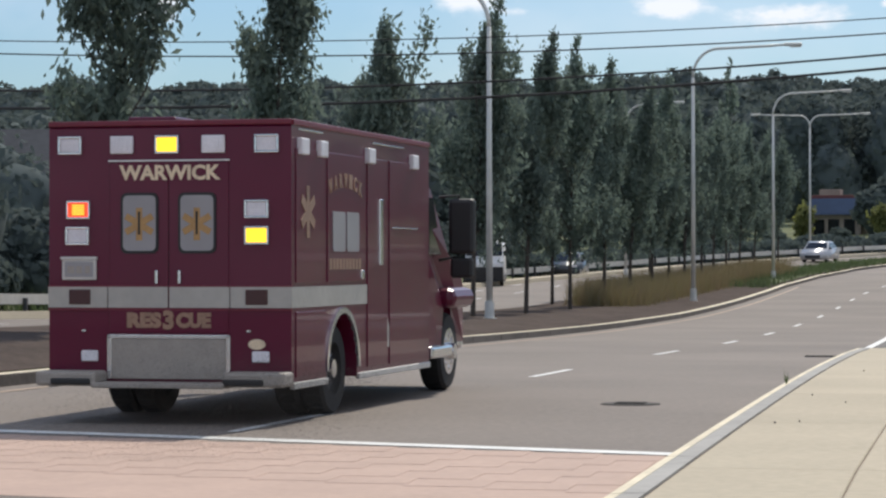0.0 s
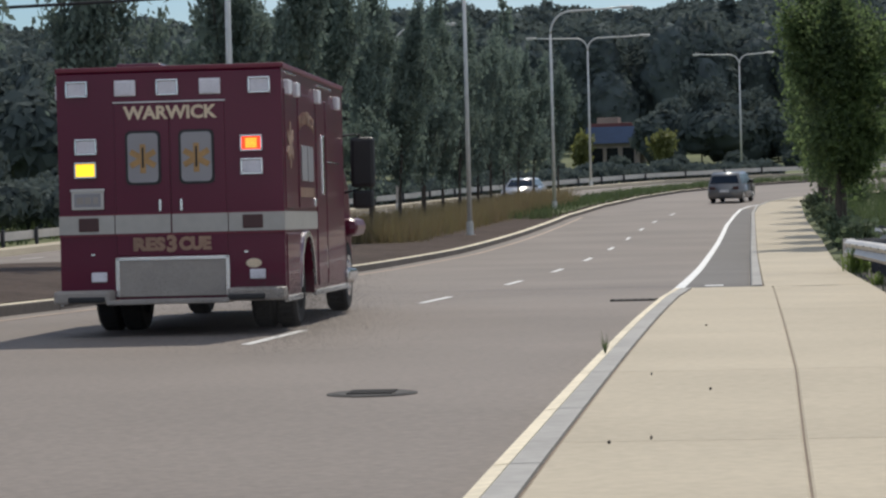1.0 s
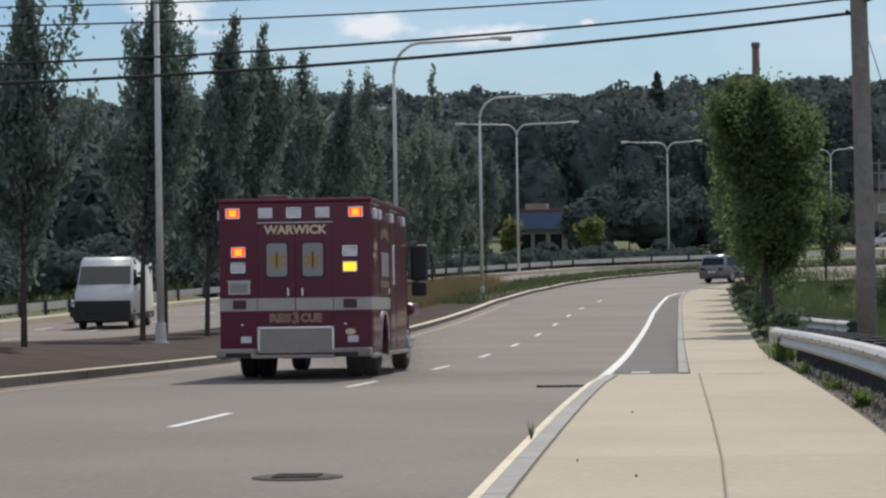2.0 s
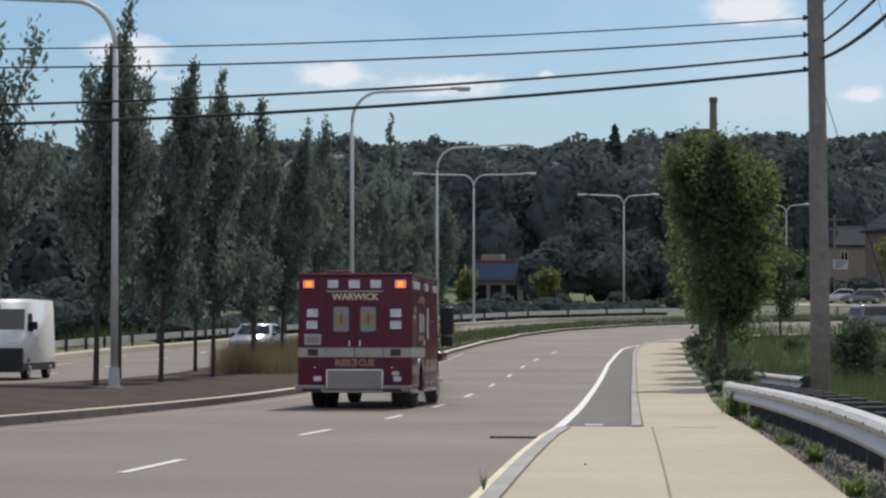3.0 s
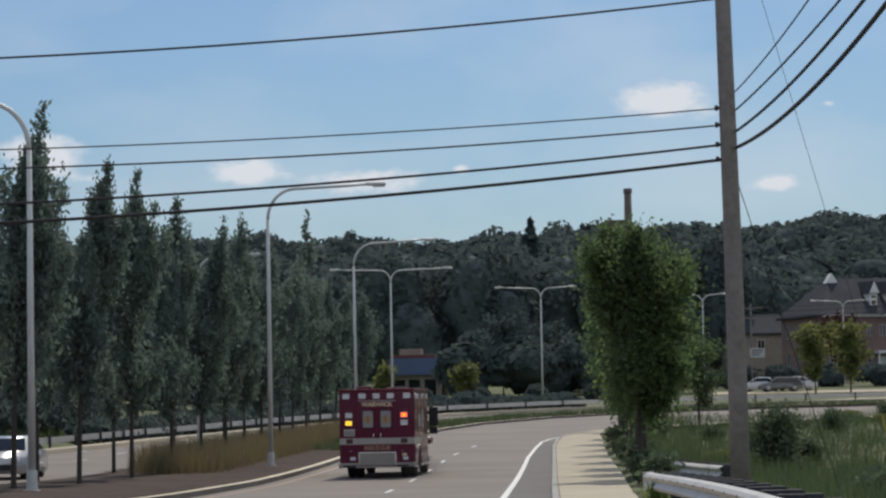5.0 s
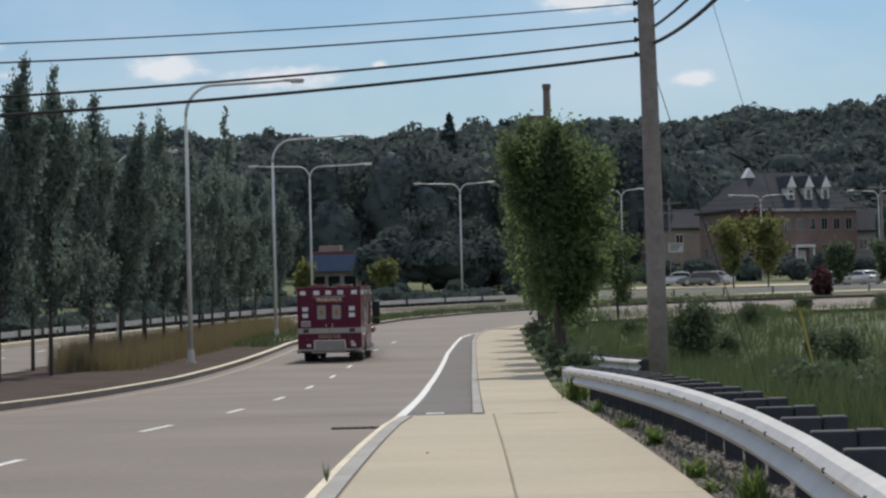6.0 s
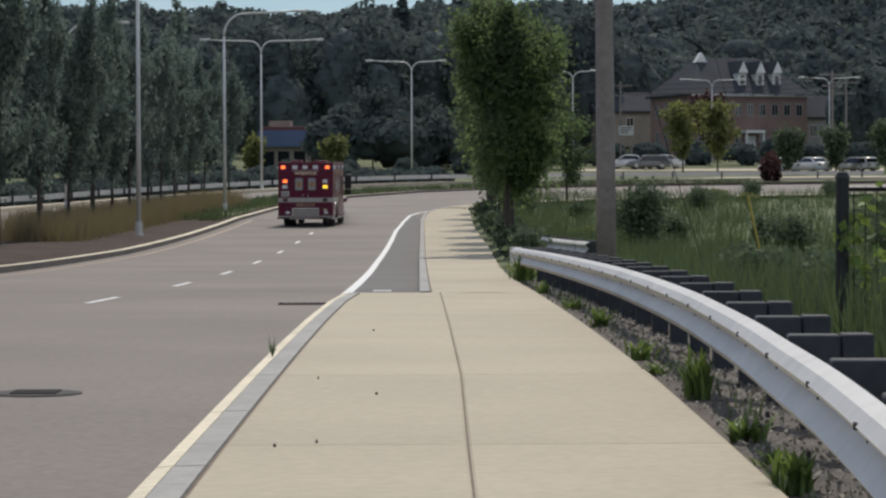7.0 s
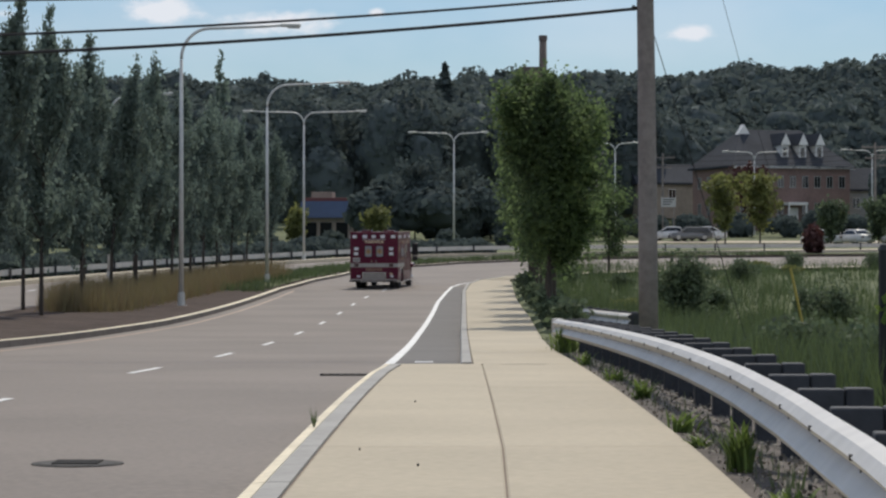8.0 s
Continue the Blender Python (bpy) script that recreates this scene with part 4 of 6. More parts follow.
        part("running_board", bm, CHROME, a)
    bm = bmesh.new()
    box(bm, -.95, .95, LEN + 2.7, LEN + 2.9, .45, .8, .05)
    part("front_bumper", bm, CHROME, a)
    bm = bmesh.new()
    box(bm, -.75, .75, .4, LEN + 2.4, .42, .62, .02)
    tube(bm, [(-.5, 1.75, .47), (.5, 1.75, .47)], .12, 10)
    tube(bm, [(.35, .6, .40), (.75, 2.4, .40)], .06, 8)
    part("chassis", bm, BLACK, a)
    wheels = [wheel_set("rear_wheel", a, s * .88, ARC, .46, .24, True) for s in (-1, 1)]
    wheels += [wheel_set("front_wheel", a, s * .93, LEN + 1.62, .46, .27, False) for s in (-1, 1)]
    lamps = {"TL": flasher(a, -.995, 2.66, LENS_RED), "TR": flasher(a, .985, 2.66, LENS_RED), "TC": flasher(a, -.01, 2.66, LENS_AMBER),
             "UL": flasher(a, -.91, 2.04, LENS_RED), "UR": flasher(a, .885, 2.04, LENS_RED),
             "LL": flasher(a, -.92, 1.79, LENS_AMBER), "LR": flasher(a, .885, 1.79, LENS_AMBER)}
    for x in (-.47, .45):
        bm = bmesh.new()
        box(bm, x - .115, x + .115, -.04, .0, 2.575, 2.745, .012)
        for k in range(5):
            box(bm, x - .1 + k * .042, x - .066 + k * .042, -.046, -.036, 2.6, 2.72, .003)
        part("scene_lamp", bm, LENS_GREY, a)
    return a, wheels, lamps


AMB, AMB_WHEELS, AMB_LAMPS = ambulance()


# ---- plants ----
LEAF_POPLAR = mat("grey-green poplar leaves", (0.145, 0.185, 0.16), 0.8, scale=3, vary=0.15, bump=0, island=0.3, through_light=0.45, second=(0.18, 0.235, 0.19), spec=.25)
LEAF_MAPLE = mat("fresh green maple leaves", (0.052, 0.078, 0.056), 0.7, scale=3, vary=0.25, bump=0, island=0.4, through_light=0.62, second=(0.15, 0.21, 0.08), spec=.25)
LEAF_SHRUB = mat("dark green shrub leaves", (0.10, 0.13, 0.085), 0.75, scale=3, vary=0.25, bump=0, island=0.6, through_light=0.35, second=(0.13, 0.17, 0.095), spec=.25)
LEAF_YELLOW = mat("yellow-green young leaves", (0.19, 0.205, 0.07), 0.65, scale=3, vary=0.25, bump=0, island=0.6, through_light=0.45)
LEAF_RED = mat("dark red leaves", (0.08, 0.032, 0.03), 0.65, scale=3, vary=0.3, bump=0, island=0.6, through_light=0.3)
# haze over the hills is mixed into these two colours, paler and bluer
LEAF_FOREST = mat("haze-tinted woodland foliage", (0.105, 0.13, 0.13), 0.95, scale=.2, vary=0.12, bump=0, island=0.10, coarse=.06, through_light=0.35, second=(0.115, 0.142, 0.128), spec=.05)
FOREST_CORE = mat("haze-tinted woodland crown", (0.10, 0.122, 0.122), 0.95, scale=.6, vary=0.2, bump=0.3, coarse=.1, spec=.05)
GRASS_GREEN = mat("tall green grass", (0.09, 0.125, 0.055), 0.6, scale=1, vary=0.3, bump=0, island=0.7, through_light=0.33, second=(0.10, 0.135, 0.055))
GRASS_TAN = mat("dry tan grass", (0.34, 0.25, 0.15), 0.7, scale=1, vary=0.3, bump=0, island=0.6, through_light=0.3, second=(0.17, 0.15, 0.07))
BARK = mat("dark grey bark", (0.06, 0.05, 0.042), 0.9, scale=14, vary=0.35, bump=0.6)


def cards(centres, sizes, rng, droop=0.0, long=1.5, face=None):
    """Many small leaf blades: two triangles each, at random turns, or turned roughly towards the directions of face."""
    c = np.asarray(centres, float)
    n = len(c)
    a = rng.normal(size=(n, 3))
    a[:, 2] -= droop
    a /= np.linalg.norm(a, axis=1)[:, None]
    b = rng.normal(size=(n, 3))
    if face is not None:
        nrm = face + rng.normal(size=(n, 3)) * .45
        a = np.cross(nrm, a)
        a /= np.linalg.norm(a, axis=1)[:, None]
        b = np.cross(nrm, a)
    b -= a * (a * b).sum(1)[:, None]
    b /= np.linalg.norm(b, axis=1)[:, None]
    s = np.asarray(sizes, float)[:, None]
    a, b = a * s * long / 2, b * s / 2
    v = np.stack([c - a, c - a * .1 + b, c + a, c - a * .1 - b], 1).reshape(-1, 3)
    f = np.arange(4 * n).reshape(-1, 4)
    return v, f


def raw_mesh(name, v, f, material, parent=None, per=4):
    me = bpy.data.meshes.new(name)
    me.vertices.add(len(v))
    me.vertices.foreach_set("co", np.asarray(v, np.float32).ravel())
    me.loops.add(f.size)
    me.loops.foreach_set("vertex_index", f.astype(np.int32).ravel())
    me.polygons.add(len(f))
    me.polygons.foreach_set("loop_start", np.arange(0, f.size, per, dtype=np.int32))
    me.update(calc_edges=True)
    me.validate()
    me.materials.append(material)
    ob = new(name, me)
    if parent:
        ob.parent = parent
    return ob


def tree(name, x, y, z, h, base, radius, seed, leaf, label, category="tree", group="", leaves=2600, size=.17, column=True, lean=(0, 0), trunk_r=.075, sparse=0.0):
    """A tapered trunk with limbs that rise, each carrying clumps of leaves; gaps and an uneven outline come from the limbs."""
    rng = np.random.default_rng(seed)
    t = tagged(empty(name, x, y, z), label, category, group)
    bm = bmesh.new()
    bend = [Vector((lean[0] * (k / 5) ** 2, lean[1] * (k / 5) ** 2, h * .96 * k / 5)) for k in range(6)]
    tube(bm, bend, [trunk_r * (1 - .17 * k) for k in range(6)], 8)

    def spine(zz):
        f = max(0.0, min(1.0, zz / h))
        return Vector((lean[0] * f * f, lean[1] * f * f, zz))
    limbs, pts = int(20 + radius * 10), []
    for k in range(limbs):
        f = (k + rng.random()) / limbs
        z0 = base + (h - base) * f * .86
        shape = math.sin(math.pi * min(.995, .20 + .80 * f) ** .8) ** 1.05 if column else .42 + .58 * math.sin(math.pi * (.08 + .80 * f))
        reach = radius * max(.16, shape) * rng.uniform(.6, 1.2)
        a = rng.uniform(0, 2 * math.pi)
        if column:      # swept by the wind
            reach *= 1 + .38 * math.cos(a) * f
        rise = reach * (rng.uniform(1.1, 2.2) if column else rng.uniform(.35, 1.1))
        p0 = spine(z0)
        p1 = p0 + Vector((math.cos(a) * reach, math.sin(a) * reach, rise))
        if p1.z > h:
            p1.z = h + rng.uniform(-.25, .12)
        mid = p0.lerp(p1, .5) + Vector((math.cos(a) * reach * .12, math.sin(a) * reach * .12, -.06 * rise))
        tube(bm, [p0, mid, p1], [trunk_r * .36 * (1 - f * .6), trunk_r * .2, trunk_r * .07], 5)
        for _ in range(int(4 + reach * 5)):
            if rng.random() < sparse:
                continue
            q = p0.lerp(p1, rng.uniform(.12, 1.06))
            pts.append((q.x + rng.normal() * .1, q.y + rng.normal() * .1, q.z + rng.normal() * .14, rng.uniform(.10, .25) * (1.0 if column else 1.45)))
    for k in range(7):
        q = spine(h * (1 - .035 * k))
        pts.append((q.x, q.y, q.z - .05, .12 + .025 * k))
    part("trunk", bm, BARK, t)
    pts = np.array(pts)
    pick = rng.integers(0, len(pts), leaves)
    c = pts[pick, :3] + rng.normal(size=(leaves, 3)) * pts[pick, 3:4] * np.array((.62, .62, 1.45) if column else (.75, .75, 1.0))
    v, f = cards(c, rng.uniform(.6, 1.3, leaves) * size, rng, *((-1.6, 2.3) if column else (.4, 1.5)))
    raw_mesh("crown", v, f, leaf, t)
    return t


POPLAR_ROWS = ((-13.9, 25, 8.6), (-13.5, 34, 9.4), (-13.2, 44, 9.2), (-12.95, 53.5, 7.3), (-12.75, 65, 9.3), (-12.5, 73, 8.8), (-12.4, 82, 9.4), (-12.25, 90, 9.2), (-12.2, 97.5, 8.8),
               (-12.15, 105, 9.6), (-12.15, 112, 8.9), (-12.15, 119, 9.3), (-12.1, 127, 8.8), (-12.1, 134, 9.2), (-12.0, 141, 9.0), (-11.9, 149, 9.0), (-11.7, 158, 8.8), (-10.8, 167, 8.6))
for k, (x, y, h) in enumerate(POPLAR_ROWS):
    tree("poplar_tree", x, y, median_height(x, y) - .03, h, 1.75, (1.15 if y > 60 else 1.0) + .18 * math.sin(k * 2.3), 100 + k, LEAF_POPLAR, "slender columnar tree with grey-green leaves on the median", group="median trees",
         leaves=10000 if y < 60 else 12500 if y < 120 else 8000, size=.082, lean=(.55 + .45 * math.sin(k * 1.7), .1))
for k, (x, y, h) in enumerate(((-14.6, 78, 8.4), (-14.7, 93, 8.9), (-14.6, 108, 8.6), (-14.3, 123, 8.9), (-13.6, 138, 8.7))):
    tree("poplar_tree", x, y, median_height(x, y) - .03, h, 1.8, 1.2, 160 + k, LEAF_POPLAR, "slender columnar tree with grey-green leaves on the median", group="median trees", leaves=9000, size=.095, lean=(.25, .1))
for k, (dx, y, h, r) in enumerate(((.42, 74, 6.95, 1.62), (.7, 82, 6.8, 1.5), (.7, 90, 6.9, 1.5), (.75, 99, 6.7, 1.5), (.8, 109, 6.6, 1.5), (.8, 119, 6.4, 1.4), (.8, 129, 6.4, 1.4), (1.2, 139, 6.2, 1.4), (2.2, 147, 6.0, 1.4))):
    x = lerp_x(WALK_RIGHT, y) + dx
    tree("maple_tree", x, y, terrain(x, y) - .05, h, 1.95, r, 200 + k, LEAF_MAPLE, "leafy young green maple beside the pavement", group="pavement trees",
         leaves=46000 if k == 0 else 9000, size=.09 if k == 0 else .11, column=False, trunk_r=.09)


def bush(name, x, y, z, w, h, seed, leaf, label, group="", n=700, size=.13):
    rng = np.random.default_rng(seed)
    e = tagged(empty(name, x, y, z), label, "shrub", group)
    bm = bmesh.new()
    lumps = []
    for k in range(9):
        a, r = rng.uniform(0, 6.28), rng.uniform(.1, .75) * w / 2
        top = Vector((math.cos(a) * r, math.sin(a) * r, h * rng.uniform(.55, 1.0) * (1 - .35 * (2 * r / w) ** 2)))
        tube(bm, [(0, 0, -.05), top * .5 + Vector((0, 0, -.02)), top], [.018, .012, .005], 5)
        for f in (.35, .6, .85, 1.0):
            lumps.append(top * f)
    part("stems", bm, BARK, e)
    L = np.array([tuple(p) for p in lumps])
    pick = rng.integers(0, len(L), n)
    c = L[pick] + rng.normal(size=(n, 3)) * np.array((w * .11, w * .11, h * .09))
    c[:, 2] = np.maximum(c[:, 2], .02)
    v, f = cards(c, rng.uniform(.6, 1.4, n) * size, rng, .2)
    raw_mesh("foliage", v, f, leaf, e)
    return e


rng0 = np.random.default_rng(5)
for k in range(16):
    y = 63 + k * 4.6
    x = lerp_x(WALK_RIGHT, y) + .5 + .25 * rng0.random()
    bush("hedge_shrub", x, y, terrain(x, y), 1.1, .75 + .3 * rng0.random(), 300 + k, LEAF_SHRUB, "low dark green shrub along the pavement", "pavement shrubs", 520, .12)
for k in range(46):
    y = 36 + 150 * (k / 46) ** 1.25
    x = 5.2 + rng0.random() * (4 + y * .16)
    if abs(x - POLE[0]) < 1.0 and abs(y - POLE[1]) < 2:
        x += 2
    w, h = rng0.uniform(1.0, 2.6), rng0.uniform(.6, 1.5)
    leaf = LEAF_SHRUB if k % 5 else LEAF_YELLOW
    bush("meadow_shrub", x, y, terrain(x, y), w, h if leaf is LEAF_SHRUB else h * .6, 330 + k, leaf,
         "dark green shrub in the overgrown meadow" if leaf is LEAF_SHRUB else "light yellow-green shrub in the overgrown meadow", "meadow shrubs", 2200, .085)
for k, (x, y, h, leaf, lab) in enumerate(((8.4, 92, 2.0, LEAF_SHRUB, "dark bushy sapling in the meadow"), (28.5, 268, 7, LEAF_YELLOW, "yellow-green young tree near the brick house"),
        (32.5, 272, 7, LEAF_YELLOW, "yellow-green young tree near the brick house"), (38, 260, 4.2, LEAF_SHRUB, "dark green young tree near the car park"), (43, 262, 4.5, LEAF_SHRUB, "dark green young tree near the car park"), (30, 215, 1.9, LEAF_RED, "small tree with dark red leaves"),
        (47, 255, 5, LEAF_SHRUB, "dark green young tree near the car park"), (51, 262, 5.5, LEAF_SHRUB, "dark green young tree near the car park"), (10.0, 160, 5.6, LEAF_MAPLE, "green roadside tree behind the maples"),
        (-6.5, 262, 3.6, LEAF_YELLOW, "small yellow-green tree before the blue-roofed building"), (-14.5, 262, 3.4, LEAF_YELLOW, "small yellow-green tree before the blue-roofed building"), (-3.0, 285, 8.5, LEAF_FOREST, "dark green tree beyond the bend"), (1.5, 288, 7.5, LEAF_FOREST, "dark green tree beyond the bend"),
        (-21, 270, 8.5, LEAF_FOREST, "dark green tree beyond the bend"), (-27, 255, 9, LEAF_FOREST, "dark green tree beyond the bend"), (5.2, 290, 6.5, LEAF_FOREST, "dark green tree beyond the bend"), (36.5, 318, 8.0, LEAF_RED, "dark red tree before the brick house"))):
    tree("small_tree", x, y, terrain(x, y) - .05, h, h * .22, h * .3, 500 + k, leaf, lab, leaves=2200 if y > 200 else 5000, size=.30 if y > 200 else .11, column=False, trunk_r=.09)
tree("bare_tree", -15.2, 182, terrain(-15.2, 182), 14.6, 4.5, 1.3, 590, LEAF_POPLAR, "tall thin sparse tree behind the median trees", leaves=650, size=.22, sparse=.45, trunk_r=.08)


def conifer(x, y, z, h, r):
    rng = np.random.default_rng(77)
    e = tagged(empty("conifer_tree", x, y, z), "dark pointed conifer on the wooded hilltop", "tree")
    bm = bmesh.new()
    tube(bm, [(0, 0, 0), (0, 0, h)], [.3, .04], 8)
    part("trunk", bm, BARK, e)
    n = 1800
    f = rng.random(n) ** 1.25
    a = rng.integers(0, 40, n) * 2.4 + rng.normal(size=n) * .1
    d = r * (1 - f) * rng.uniform(.2, 1.1, n) * (.65 + .35 * np.sin(f * 60))
    c = np.stack([np.cos(a) * d, np.sin(a) * d, h * (.1 + .9 * f) - d * .15], 1)
    v, fc = cards(c, rng.uniform(.5, 1.0, n), rng)
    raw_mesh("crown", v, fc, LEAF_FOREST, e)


conifer(.4, 520, terrain(.4, 520), 16.8, 9.5)


WEED = mat("bright green weed leaves", (0.13, 0.19, 0.05), 0.6, scale=8, vary=0.3, bump=0, island=0.7, through_light=0.45, second=(0.17, 0.24, 0.06))


def weed(x, y, w, h, seed, n, label):
    """A clump of long pointed leaves that rise and bend outwards."""
    rng = np.random.default_rng(seed)
    v, f = [], []
    for _ in range(n):
        a, tall = rng.uniform(0, 6.28), h * rng.uniform(.45, 1.05)
        out, wide = w * rng.uniform(.1, .55), rng.uniform(.008, .017)
        bx, by = rng.normal() * w * .12, rng.normal() * w * .12
        dx, dy = math.cos(a), math.sin(a)
        k = len(v)
        for u, thick in ((0, .6), (.45, 1.0), (.8, .7), (1.0, .05)):
            px_, py_, pz_ = bx + dx * out * u * u, by + dy * out * u * u, tall * (u - .12 * u ** 4) - .02
            v += [(px_ - dy * wide * thick, py_ + dx * wide * thick, pz_), (px_ + dy * wide * thick, py_ - dx * wide * thick, pz_)]
        f += [(k + 2 * q, k + 2 * q + 1, k + 2 * q + 3, k + 2 * q + 2) for q in range(3)]
    ob = raw_mesh("verge_weed", np.array(v), np.array(f), WEED)
    ob.matrix_basis = pose(x, y, terrain(x, y) + .02)
    return tagged(ob, label, "weed", "verge weeds")


for k, (x, y, w, h, n) in enumerate(((1.83, 16.4, .26, .40, 60), (1.76, 13.6, .34, .18, 50), (1.86, 20.4, .36, .22, 50), (1.66, 11.2, .3, .26, 60), (1.80, 18.6, .3, .14, 40), (1.95, 26, .4, .26, 50),
                                     (2.02, 31, .4, .22, 40), (1.74, 12.4, .25, .12, 30), (2.10, 46.2, .6, .55, 90), (2.3, 47.5, .6, .5, 80), (2.05, 38, .4, .25, 40))):
    weed(x, y, w, h, 640 + k, n, "tall bright green weed by the guard rail" if h > .35 else "low green weed by the guard rail")


# grass: many blades, as stuff
def blades(name, n, place, leaf, label, hmin, hmax, width, seed, clump=.25):
    rng = np.random.default_rng(seed)
    v = np.zeros((n, 3, 3))
    k = 0
    while k < n:
        x, y, z = place(rng)
        for _ in range(8):
            if k >= n:
                break
            px, py = x + rng.normal() * clump, y + rng.normal() * clump
            h, a = rng.uniform(hmin, hmax), rng.uniform(0, 6.28)
            w = width * rng.uniform(.6, 1.4)
            dx, dy = math.cos(a) * w, math.sin(a) * w
            v[k] = ((px - dx, py - dy, z - .05), (px + dx, py + dy, z - .05), (px + rng.normal() * h * .25, py + rng.normal() * h * .25, z + h))
            k += 1
    ob = raw_mesh(name, v.reshape(-1, 3), np.arange(3 * n).reshape(-1, 3), leaf, per=3)
    return tagged(ob, label, "grass", kind="stuff")


def meadow_at(rng):
    y = 22 + 165 * rng.random() ** 1.3
    x = lerp_x(WALK_RIGHT, min(y, 150)) + (1.9 if y > 60 else 2.6) + rng.random() ** 1.4 * (4 + y * .2)
    return x, y, terrain(x, y)


def verge_at(rng):
    y = 9 + 50 * rng.random() ** 1.5
    x = lerp_x(RAIL, y) + rng.choice((.75, -.05), p=(.6, .4)) + rng.normal() * .08
    x = max(x, lerp_x(WALK_RIGHT, y) + .12)
    return x, y, terrain(x, y)


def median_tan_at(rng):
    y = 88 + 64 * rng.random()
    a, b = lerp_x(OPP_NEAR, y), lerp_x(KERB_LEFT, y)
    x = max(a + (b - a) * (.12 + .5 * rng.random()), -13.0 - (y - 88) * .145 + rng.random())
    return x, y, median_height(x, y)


def median_green_at(rng):
    f = rng.random()
    y = 124 + 82 * f
    pts_k = [p for p in fine_path(KERB_LEFT, 1.5) if p[1] > 122 and p[0] < 30]
    pts_o = [p for p in fine_path(OPP_NEAR, 1.5) if p[1] > 122 and p[0] < 30]
    p = pts_k[int(f * (len(pts_k) - 1))]
    q = pts_o[int(f * (len(pts_o) - 1))]
    u = .12 + .76 * rng.random()
    return p[0] + (q[0] - p[0]) * u, p[1] + (q[1] - p[1]) * u, gz(p[1]) + .17


blades("meadow_grass", 42000, meadow_at, GRASS_GREEN, "tall green meadow grass beside the road", .35, .95, .022, 11)
blades("verge_weeds", 900, verge_at, GRASS_GREEN, "green weeds under the guard rail", .05, .20, .012, 12, .08)
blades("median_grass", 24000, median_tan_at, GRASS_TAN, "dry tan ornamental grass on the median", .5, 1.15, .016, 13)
blades("median_green_grass", 15000, median_green_at, GRASS_GREEN, "green grass on the bend of the median", .2, .5, .03, 14)
blades("far_bank_grass", 9000, lambda rng: ((lambda y: (-27.5 - rng.random() * 10, y, terrain(-29, y)))(20 + 150 * rng.random())), GRASS_GREEN, "rough green bank beyond the far road", .4, 1.0, .04, 15)

# leaf litter and gravel under the rail
tagged(part("gravel_strip", ribbon([(lerp_x(WALK_RIGHT, y) + .03, y) for y in range(4, 60, 3)], [(lerp_x(RAIL, y) + .9, y) for y in range(4, 60, 3)], .02, 4, terrain, 2), GRAVEL),
       "dark gravel and leaf litter under the guard rail", "gravel", kind="structure")
rng1 = np.random.default_rng(9)
n = 2600
ys_ = 9 + 32 * rng1.random(n) ** 1.4
xs_ = np.array([lerp_x(WALK_RIGHT, y) + .05 + rng1.random() * (lerp_x(RAIL, y) + .4 - lerp_x(WALK_RIGHT, y)) for y in ys_])
c = np.stack([xs_, ys_, [terrain(x, y) + .035 for x, y in zip(xs_, ys_)]], 1)
v, f = cards(c, rng1.uniform(.012, .034, n), rng1)
tagged(raw_mesh("leaf_litter", v, f, mat("pale dry litter", (.30, .27, .22), .9, island=.9, vary=.4, bump=0)), "scattered dry leaf litter and stones", "leaf litter", kind="stuff")


# woodland on the hills
def woodland(name, spots, seed, label, cards_each=130, leaf_size=1.0):
    rng = np.random.default_rng(seed)
    base = bmesh.new()
    bmesh.ops.create_icosphere(base, subdivisions=2, radius=1.0)
    bv = np.array([tuple(v.co) for v in base.verts])
    base.verts.index_update()
    bf = np.array([[v.index for v in f.verts] for f in base.faces])
    base.free()
    V, Fc, LV, OUT, nv = [], [], [], [], 0
    for x, y, r, h in spots:
        z0 = terrain(x, y)
        lumps = []
        for k in range(4):
            a = rng.uniform(0, 6.28)
            d = 0 if k == 0 else r * .5
            lumps.append((x + math.cos(a) * d, y + math.sin(a) * d, z0 + h * (.62 if k == 0 else rng.uniform(.3, .6)), r * rng.uniform(.5, .72), h * rng.uniform(.30, .42)))
        for lx, ly, lz, lr, lh in lumps:
            nz = .88 + .16 * np.sin(bv @ rng.normal(size=3) * 3 + rng.random() * 6) + .04 * rng.normal(size=len(bv))
            V.append(bv * nz[:, None] * (lr, lr, lh) + (lx, ly, lz))
            Fc.append(bf + nv)
            nv += len(bv)
        m = cards_each
        lm = np.array(lumps)[rng.integers(0, 4, m)]
        dv = rng.normal(size=(m, 3))
        dv[:, 2] = np.abs(dv[:, 2]) - .5 * rng.random(m)
        dv /= np.linalg.norm(dv, axis=1)[:, None]
        OUT.append(dv)
        LV.append(lm[:, :3] + dv * np.stack([lm[:, 3], lm[:, 3], lm[:, 4]], 1) * rng.uniform(.86, 1.16, m)[:, None])
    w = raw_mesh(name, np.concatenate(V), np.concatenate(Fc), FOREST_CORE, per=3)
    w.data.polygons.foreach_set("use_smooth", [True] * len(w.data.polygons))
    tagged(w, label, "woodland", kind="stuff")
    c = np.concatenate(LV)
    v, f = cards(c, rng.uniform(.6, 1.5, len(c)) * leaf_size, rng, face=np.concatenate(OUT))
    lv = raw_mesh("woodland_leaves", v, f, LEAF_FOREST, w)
    lv["kind"] = "stuff"


